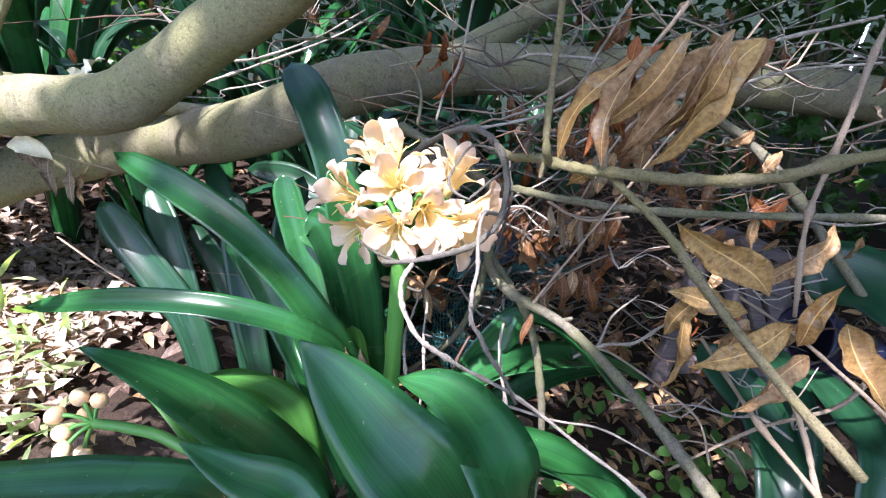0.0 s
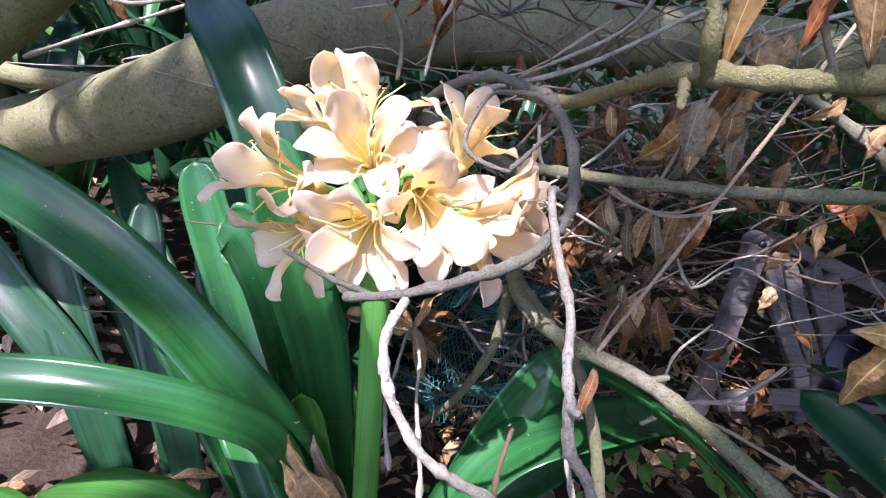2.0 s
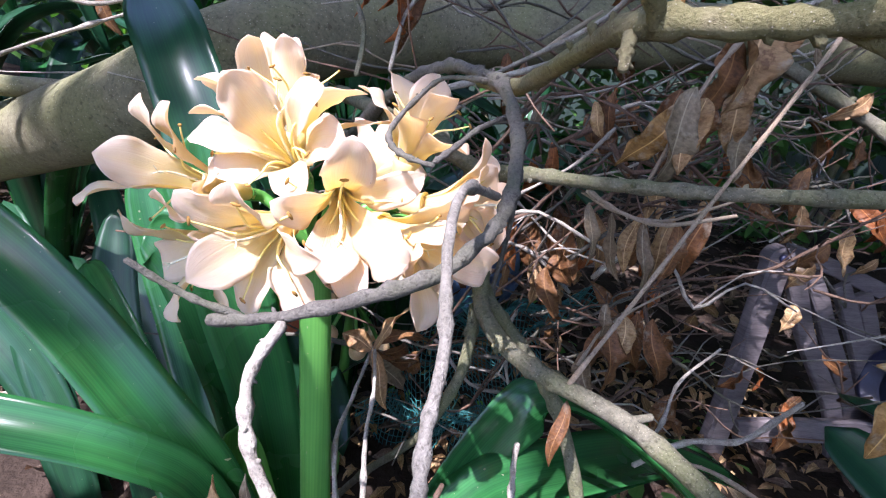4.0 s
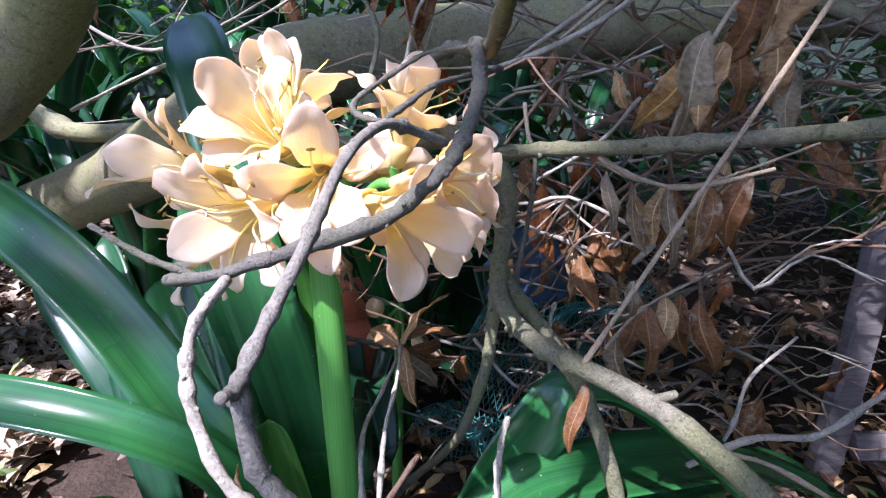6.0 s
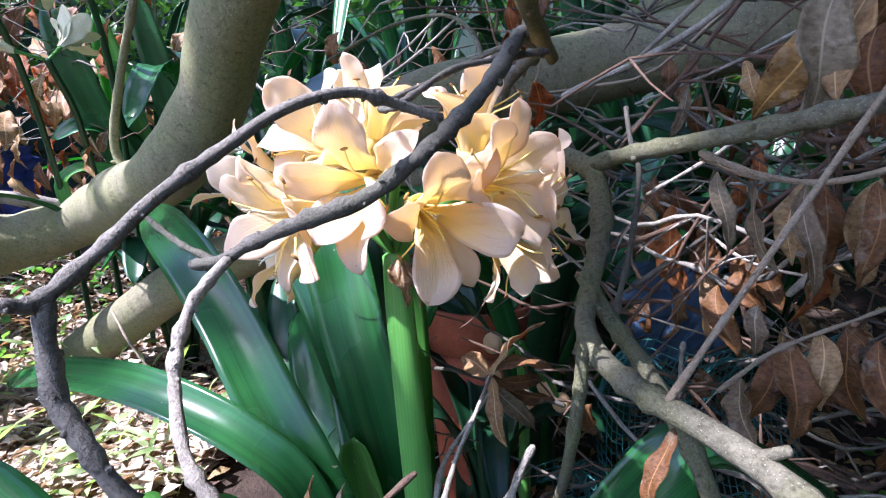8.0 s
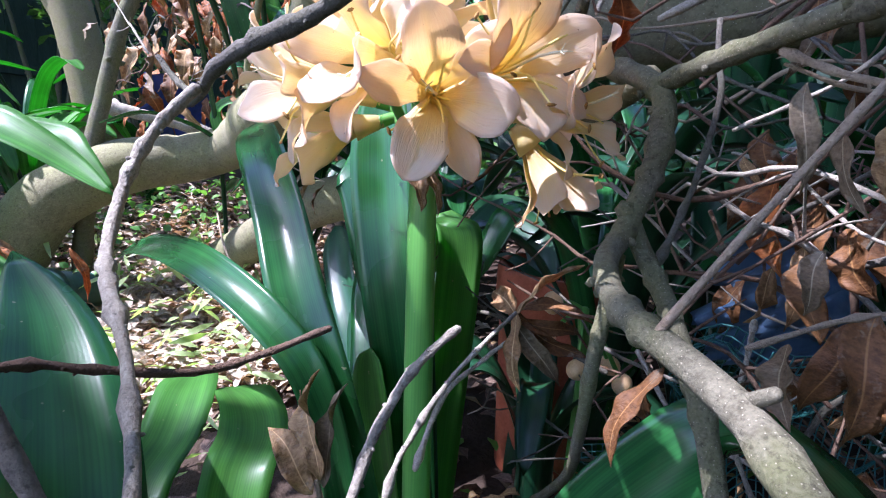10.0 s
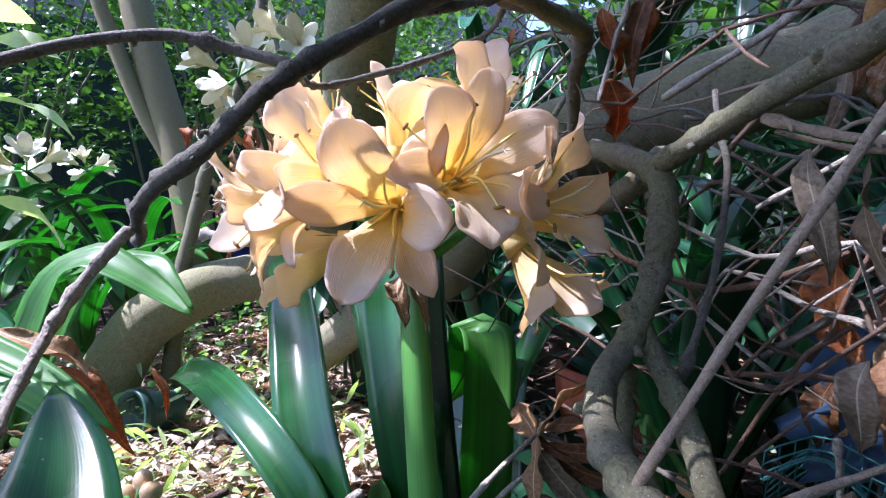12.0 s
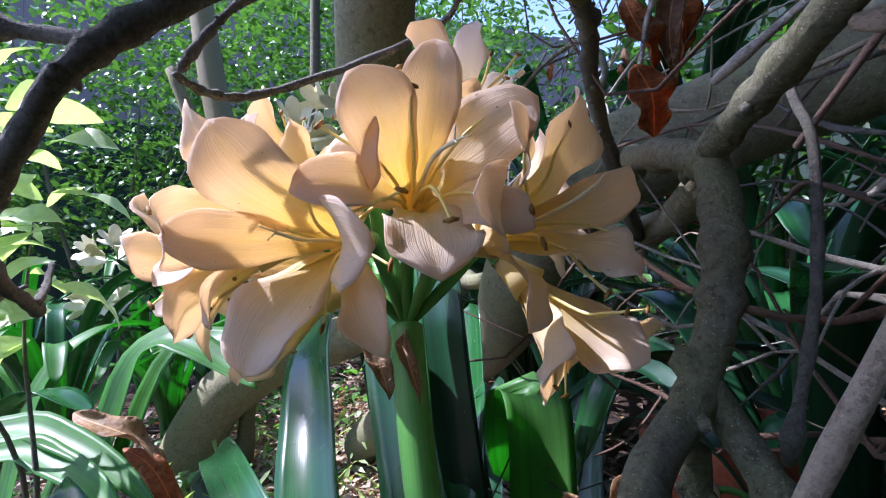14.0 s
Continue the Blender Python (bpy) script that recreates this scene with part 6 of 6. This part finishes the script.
def crumpled_sheet(wide, high):
    bm = bmesh.new()
    n = 26
    rows = []
    for j in range(n):
        row = []
        for i in range(n):
            u, v = i / (n - 1) - 0.5, j / (n - 1) - 0.5
            d = 0.028 * noise.noise(Vector((u * 6, v * 6, 1))) + 0.012 * noise.noise(Vector((u * 17, v * 17, 4)))
            row.append(bm.verts.new((u * wide + d, 0.7 * wide * u + 0.05 * v * v + d * 1.2, v * high + 0.5 * d)))
        rows.append(row)
    for a, b in zip(rows, rows[1:]):
        for i in range(n - 1):
            bm.faces.new((a[i], a[i + 1], b[i + 1], b[i]))
    bmesh.ops.solidify(bm, geom=bm.faces[:], thickness=0.0012)
    return bm


bag = part("plastic_sheet", crumpled_sheet(0.085, 0.095), BLUEBAG)
bag.location = (0.128, 0.267, 0.305)
tagged(bag, "crumpled blue plastic sheet behind the dead leaves", "plastic sheet")


tarp = part("tarpaulin", crumpled_sheet(0.15, 0.17), NAVYTARP)
tarp.matrix_basis = pose(-1.30, 0.33, 0.50, 0, 0, 70)
tagged(tarp, "dark blue tarpaulin slumped among the dead leaves", "tarpaulin")


def net():
    """Crumpled fine netting: crossing cords laid on a bulging sheet."""
    bm = bmesh.new()

    def at_(u, v):
        d = 0.05 * noise.noise(Vector((u * 4, v * 4, 9)))
        return (0.20 * u + 0.3 * d, 0.06 * math.sin(v * 4) + d, 0.20 * v + 0.4 * d)
    for k in range(34):
        u = k / 33
        tube([at_(u, v / 9) for v in range(10)], 0.0007, 0.0007, 3, 22, bm)
        tube([at_(v / 9, u) for v in range(10)], 0.0007, 0.0007, 3, 22, bm)
    return bm


netting = part("garden_netting", net(), TEALNET)
netting.location = (0.0, 0.27, -0.05)
tagged(netting, "crumpled teal garden netting lying in the shade", "netting")
heap = part("garden_netting", net(), TEALNET)
heap.matrix_basis = pose(0.06, 0.255, 0.10, 8, 0, 20)
tagged(heap, "teal garden netting bunched behind the forked branch", "netting")


def board(bm, a, b, width, thick, side):
    a, b = np.array(a), np.array(b)
    t = (b - a) / np.linalg.norm(b - a)
    s = np.array(side, float)
    s = s - t * (s @ t)
    s /= np.linalg.norm(s)
    nn = np.cross(t, s)
    vs = [[bm.verts.new(Vector(p + s * x * width / 2 + nn * y * thick / 2)) for x, y in ((-1, -1), (1, -1), (1, 1), (-1, 1))] for p in (a, b)]
    for k in range(4):
        bm.faces.new((vs[0][k], vs[0][(k + 1) % 4], vs[1][(k + 1) % 4], vs[1][k]))
    bm.faces.new(vs[0][::-1])
    bm.faces.new(vs[1])
    bmesh.ops.bevel(bm, geom=bm.edges[:], offset=thick * 0.12, segments=1, affect="EDGES")
    return bm


chair = thing("garden_chair", "collapsed weathered slatted wooden garden chair in the shade", "chair", place=(0.62, 0.40, 0.0))


def local(p):
    return np.subtract(p, (0.62, 0.40, 0.0))


def bent_board(points, width, thick, side):
    """A board that follows a curve, with its edges eased."""
    line = smooth_line([local(p) for p in points], 14)
    t, _ = frames_along(line)
    bm = bmesh.new()
    rings = []
    for p, v in zip(line, t):
        q = np.array(side, float)
        q = q - v * (q @ v)
        q /= np.linalg.norm(q)
        nn = np.cross(v, q)
        rings.append([bm.verts.new(Vector(p + q * x * width / 2 + nn * y * thick / 2)) for x, y in ((-1, -0.6), (-0.85, -1), (0.85, -1), (1, -0.6), (1, 0.6), (0.85, 1), (-0.85, 1), (-1, 0.6))])
    for a, b in zip(rings, rings[1:]):
        for k in range(8):
            bm.faces.new((a[k], a[(k + 1) % 8], b[(k + 1) % 8], b[k]))
    bm.faces.new(rings[0][::-1])
    bm.faces.new(rings[-1])
    return bm


leg_bm = bent_board([(0.533, 0.380, 0.322), (0.530, 0.378, 0.2), (0.522, 0.372, 0.08), (0.512, 0.366, -0.01)], 0.036, 0.022, (1, 0.2, 0.05))
bmesh.ops.create_cone(leg_bm, cap_ends=True, segments=24, radius1=0.018, radius2=0.018, depth=0.0216, matrix=Matrix.Translation(local((0.533, 0.380, 0.322))) @ Matrix.Rotation(radians(90), 4, "X"))
leg = part("leg", leg_bm, WOOD, chair, smooth=False)
bolt = bmesh.new()
bmesh.ops.create_cone(bolt, cap_ends=True, segments=14, radius1=0.006, radius2=0.005, depth=0.004, matrix=Matrix.Translation(local((0.533, 0.367, 0.325))) @ Matrix.Rotation(radians(90), 4, "X"))
part("bolt", bolt, NAVYPOT, leg, "dark bolt through the rounded leg end")
SLATS = [
    [(0.585, 0.41, 0.292), (0.600, 0.405, 0.262), (0.622, 0.395, 0.205), (0.655, 0.385, 0.150), (0.690, 0.380, 0.095), (0.715, 0.375, 0.02)],
    [(0.622, 0.42, 0.288), (0.642, 0.415, 0.255), (0.665, 0.405, 0.205), (0.695, 0.395, 0.150), (0.725, 0.390, 0.09), (0.745, 0.385, 0.02)],
    [(0.668, 0.42, 0.280), (0.688, 0.415, 0.245), (0.712, 0.405, 0.195), (0.738, 0.40, 0.140), (0.77, 0.395, 0.02)],
    [(0.705, 0.42, 0.270), (0.722, 0.415, 0.235), (0.742, 0.41, 0.190), (0.765, 0.405, 0.130), (0.80, 0.40, 0.02)],
]
for pts in SLATS:
    part("slat", bent_board(pts, 0.027, 0.012, (1, 0.15, 0.5)), WOOD, chair, smooth=False)
part("rail", bent_board([(0.565, 0.418, 0.325), (0.65, 0.428, 0.304), (0.745, 0.430, 0.272), (0.86, 0.432, 0.235)], 0.024, 0.018, (0.2, 0, 1)), WOOD, chair, smooth=False)
part("rail", bent_board([(0.54, 0.36, 0.060), (0.68, 0.355, 0.075), (0.86, 0.35, 0.085)], 0.034, 0.018, (0, 0.3, 1)), WOOD, chair, smooth=False)

# ---- weeds and fine leaves ----
def weed_patch(label, cx, cy, rx, ry, count, mat, size, height, template, seed):
    rnd = random.Random(seed)
    places = []
    for _ in range(count):
        a, r = rnd.uniform(0, 6.28), math.sqrt(rnd.random())
        x, y = cx + rx * r * math.cos(a), cy + ry * r * math.sin(a)
        places.append(((x, y, ground_z(x, y) + height * rnd.random() ** 1.3), rnd.uniform(0, 6.28), rnd.gauss(0.25, 0.5), rnd.gauss(0, 0.5), size * rnd.uniform(0.6, 1.3)))
    scatter("low_weeds", places, mat, label, "weeds", template)


ROUND = leaf_template(0.75, 4, 0.08, 0.15, 0.6)
NARROW = leaf_template(0.16, 5, 0.10, 0.1, 0.7)
OVAL = leaf_template(0.45, 5, 0.12, 0.2, 0.8)
weed_patch("small round-leaved weeds on the shaded soil", 0.34, 0.0, 0.12, 0.16, 150, WEED, 0.024, 0.16, ROUND, 1)
weed_patch("scattered tiny green seedlings in the litter", 0.15, 0.55, 0.5, 0.4, 120, WEED, 0.02, 0.05, ROUND, 2)
weed_patch("small clover-like weeds on the sunlit bank", -1.2, -0.18, 0.35, 0.36, 520, WEED, 0.02, 0.12, ROUND, 3)
weed_patch("pale narrow-leaved grass in the sunlit litter", -0.90, 0.12, 0.40, 0.28, 420, BAMBOO, 0.055, 0.12, NARROW, 4)
weed_patch("pale narrow-leaved grass in the sunlit litter", -0.60, -0.02, 0.2, 0.16, 110, BAMBOO, 0.05, 0.10, NARROW, 5)
weed_patch("small clover-like weeds on the sunlit bank", -1.55, 0.35, 0.4, 0.35, 500, WEED, 0.024, 0.16, ROUND, 6)


def shrub(label, cx, cy, cz, rx, ry, rz, count, mat, size, template, seed, stems=5, stem_mat=None, flat=0.0, thick=0.012):
    rnd = random.Random(seed)
    g = ground_z(cx, cy)
    root = thing("shrub", label, "shrub", place=(cx, cy, g))
    for k in range(stems):
        a = rnd.uniform(0, 6.28)
        e = np.array((math.cos(a) * rx * 0.7, math.sin(a) * ry * 0.7, cz - g + rz * rnd.uniform(-0.1, 0.8)))
        part("stem", tube([(0.03 * math.cos(a), 0.03 * math.sin(a), -0.02), e * 0.4 + np.array((rnd.gauss(0, 0.04), rnd.gauss(0, 0.04), 0)), e * 0.75, e], thick * (1 + rz * 0.4), thick * 0.25, 7, 16, None, 0.15, 3, k), stem_mat or BARK, root)
    places = []
    while len(places) < count:
        v = np.array((rnd.uniform(-1, 1), rnd.uniform(-1, 1), rnd.uniform(-1, 1)))
        q = v @ v
        p = np.array((cx + v[0] * rx, cy + v[1] * ry, cz + v[2] * rz))
        if q > 1 or noise.noise(Vector(p * 4.5) + Vector((seed, 0, 0))) < -0.12 + flat:
            continue
        places.append((p - np.array((cx, cy, g)), rnd.uniform(0, 6.28), rnd.gauss(-0.2, 0.6), rnd.gauss(0, 0.5), size * rnd.uniform(0.6, 1.3)))
    scatter("leaves", places, mat, "", "", template, "stuff", root)
    return root


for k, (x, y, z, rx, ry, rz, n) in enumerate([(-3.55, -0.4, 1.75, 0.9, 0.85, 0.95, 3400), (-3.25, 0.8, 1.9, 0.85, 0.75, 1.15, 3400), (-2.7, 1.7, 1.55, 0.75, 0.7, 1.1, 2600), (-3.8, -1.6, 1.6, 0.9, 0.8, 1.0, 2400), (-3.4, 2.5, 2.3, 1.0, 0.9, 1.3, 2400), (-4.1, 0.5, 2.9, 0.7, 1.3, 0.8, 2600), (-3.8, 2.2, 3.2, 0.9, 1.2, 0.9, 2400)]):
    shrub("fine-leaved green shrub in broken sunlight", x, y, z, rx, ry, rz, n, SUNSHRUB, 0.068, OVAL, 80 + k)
# added shrub wall keeps sky light out; those behind the camera stay unseen
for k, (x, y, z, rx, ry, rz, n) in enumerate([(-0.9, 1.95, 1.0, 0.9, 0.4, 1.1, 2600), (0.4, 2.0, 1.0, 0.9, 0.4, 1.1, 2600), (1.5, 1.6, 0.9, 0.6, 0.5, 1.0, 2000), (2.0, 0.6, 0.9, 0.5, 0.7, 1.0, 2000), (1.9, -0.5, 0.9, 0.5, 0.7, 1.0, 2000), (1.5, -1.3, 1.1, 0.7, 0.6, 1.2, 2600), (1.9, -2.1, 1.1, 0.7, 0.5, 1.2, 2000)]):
    shrub("dense dark shrub added to block the sky around the plants", x, y, z, rx, ry, rz, n, SHRUB, 0.09, OVAL, 90 + k)
shrub("branch of wavy leaves whitened in colour for strong sun", -0.555, -0.255, 0.57, 0.09, 0.065, 0.20, 52, PALELEAF, 0.075, leaf_template(0.42, 7, 0.16, 0.25, 0.8), 99, 2, None, -0.6, 0.004)

limb_thing("tree", "slim upright tree at the back of the bank", "tree", [("trunk", [(-1.95, 0.32, 0.25), (-1.98, 0.25, 0.8), (-2.10, 0.12, 1.5), (-2.2, 0.05, 2.6)], 0.075, 0.05, 14, 0.08, 0), ("limb", [(-1.97, 0.27, 0.7), (-2.05, 0.10, 1.1), (-2.1, -0.05, 1.6)], 0.04, 0.025, 10, 0.1, 0)], KNOTBARK)
limb_thing("fallen_branch", "pale grey branch lying across the bank in the sun", "branch", [("limb", [(-1.33, 0.17, 0.495), (-1.28, 0.23, 0.48), (-1.21, 0.41, 0.43), (-1.12, 0.62, 0.30), (-1.05, 0.80, 0.06)], 0.016, 0.012, 12, 0.15, 8)], GREYBARK)
random_dead_shrub("dead brown leaves hanging in the sun on the bank", 27, ((-1.25, -0.75), (0.12, 0.42), (0.52, 0.85)), 22, 40, (TAN, BROWN, GREYDRY, ORANGE), 0.075)
random_dead_shrub("heap of dead orange-brown leaves in sun beyond the tree", 28, ((-1.75, -1.15), (0.30, 0.85), (0.42, 0.95)), 26, 170, (TAN, BROWN, TAN, ORANGE), 0.11, (GREYBARK, PALEBARK), 1.6)
limb_thing("tree", "slim bent grey sapling behind the flower", "tree", [("trunk", [(-1.15, 0.05, 0.05), (-1.09, 0.08, 0.36), (-1.072, 0.114, 0.522), (-1.049, 0.142, 0.64), (-1.017, 0.178, 0.742), (-0.978, 0.209, 0.836), (-0.935, 0.234, 0.92), (-0.90, 0.26, 1.3)], 0.018, 0.012, 10, 0.1, 4)], BARK)


# ---- fences ----
def fence(label, a, b, height, mat, count, thick, z0):
    root = thing("fence", label, "fence", place=(*a, z0))
    ax = np.subtract(b, a)
    step = ax / count
    yaw = math.atan2(ax[1], ax[0])
    w = np.linalg.norm(step) * 0.998
    bm = bmesh.new()
    board(bm, (0, 0, -0.3), (0, 0, height), w, thick, (1, 0, 0))
    first = part("board", bm, mat, root, smooth=False)
    rnd = random.Random(count)
    for k in range(count):
        p = step * (k + 0.5)
        m = Matrix.Translation((p[0], p[1], rnd.uniform(-0.02, 0.02))) @ Matrix.Rotation(yaw, 4, "Z")
        if k == 0:
            first.matrix_basis = m
        else:
            shared("board", first.data, root, m)
    for h in (height * 0.2, height * 0.8):
        part("rail", board(bmesh.new(), (0.02, 0.02, h), (ax[0] + 0.02, ax[1] + 0.02, h), 0.07, 0.04, (0, 0, 1)), mat, root, smooth=False)
    return root


fence("dark green painted board fence", (-4.6, -3.6), (-4.3, 2.7), 1.8, FENCEWOOD, 40, 0.02, 0.5)
fence("dark green painted board fence along the back", (-5.0, 3.4), (2.9, 3.4), 2.3, FENCEWOOD, 58, 0.02, 0.1)
fence("dark green painted board fence at the side", (2.9, 3.35), (2.9, -2.6), 2.3, FENCEWOOD, 40, 0.02, 0.05)
fence("sunlit grey paling fence beyond the shrubs", (-5.6, -4.4), (-5.0, 5.6), 3.9, PALEFENCE, 60, 0.02, 0.5)


# ---- the tree added overhead for shade ----
# Added tree, trunk out of view; its leaves are placed to block sun.
def overhead_shade_tree():
    rnd = random.Random(5)
    root = thing("tree", "broad-leaved tree added overhead to throw broken shade on the plants", "tree", place=(1.9, -1.5, 0))
    off = (1.9, -1.5, 0)
    part("trunk", tube([(1.9, -1.5, -0.05), (1.8, -1.4, 1.0), (1.4, -0.9, 2.2), (0.8, 0.2, 3.1), (0.1, 1.2, 3.7)], 0.14, 0.05, 14, 30, None, 0.1, 0, 2, off), TRUNK, root)
    part("limb", tube([(1.4, -0.9, 2.2), (0.7, -0.7, 2.9), (-0.2, -0.2, 3.3), (-1.0, 0.6, 3.6)], 0.06, 0.02, 10, 24, None, 0.1, 0, 3, off), TRUNK, root)
    places = []
    while len(places) < CANOPY_COUNT:
        # thin over the bank, broken over the flower, thick over the dead branches
        x, y = rnd.uniform(-2.4, 2.6), rnd.uniform(-1.4, 2.4)
        bias = -0.78 if x < -0.33 else (0.35 if x < -0.12 else 0.62)
        if y > 1.35 and x > -1.2:
            bias = 0.5
        if noise.noise(Vector((x * 1.9, y * 1.9, 2.0))) + 0.5 * noise.noise(Vector((x * 6, y * 6, 5.0))) + bias < 0:
            continue
        if any(math.hypot(x - gx, y - gy) < gr for gx, gy, gr in GAPS):
            continue
        s = rnd.uniform(2.6, 3.8)
        p = np.array((x, y, 0.35)) + np.array(sun_dir) * s
        places.append((p - np.array(off), rnd.uniform(0, 6.28), rnd.gauss(0, 0.4), rnd.gauss(0, 0.4), rnd.uniform(0.09, 0.17)))
    for k in range(450):
        p = np.array((rnd.uniform(-0.10, 1.2), rnd.uniform(0.25, 1.9), rnd.uniform(1.25, 2.0)))
        places.append((p - np.array(off), rnd.uniform(0, 6.28), rnd.gauss(0, 0.4), rnd.gauss(0, 0.4), rnd.uniform(0.12, 0.20)))
    for k in range(1700):
        # low boughs added to keep sky light off the shaded side
        p = np.array((rnd.uniform(0.35, 2.8), rnd.uniform(-0.3, 2.4), rnd.uniform(1.3, 2.4)))
        places.append((p - np.array(off), rnd.uniform(0, 6.28), rnd.gauss(0, 0.4), rnd.gauss(0, 0.4), rnd.uniform(0.14, 0.24)))
    for x0, x1, y0, y1, count in ((-0.10, 1.3, 0.20, 0.85, 190), (0.40, 1.0, -0.40, 0.20, 50), (0.17, 0.27, -0.21, -0.05, 18), (-0.44, -0.16, 0.06, 0.32, 16), (0.11, 0.36, 0.05, 0.32, 46), (-0.30, 0.14, -0.43, -0.30, 28), (-0.62, -0.24, 0.06, 0.34, 9)):
        # leaves set sunward to shade the fallen tree, dead branches and other spots
        for k in range(count):
            p = np.array((rnd.uniform(x0, x1), rnd.uniform(y0, y1), 0.45)) + np.array(sun_dir) * rnd.uniform(2.2, 3.4)
            places.append((p - np.array(off), rnd.uniform(0, 6.28), rnd.gauss(0, 0.4), rnd.gauss(0, 0.4), rnd.uniform(0.10, 0.17)))
    scatter("crown", places, CANOPY, "", "", leaf_template(0.5, 5, 0.1, 0.2), "stuff", root)


CANOPY_COUNT = 2400
GAPS = ((0.035, -0.01, 0.12), (-0.05, -0.03, 0.08), (0.12, -0.06, 0.06), (0.04, -0.19, 0.09), (0.09, -0.21, 0.06), (0.29, -0.11, 0.035))   # breaks left in the crown to let sun in: x, y, radius
overhead_shade_tree()
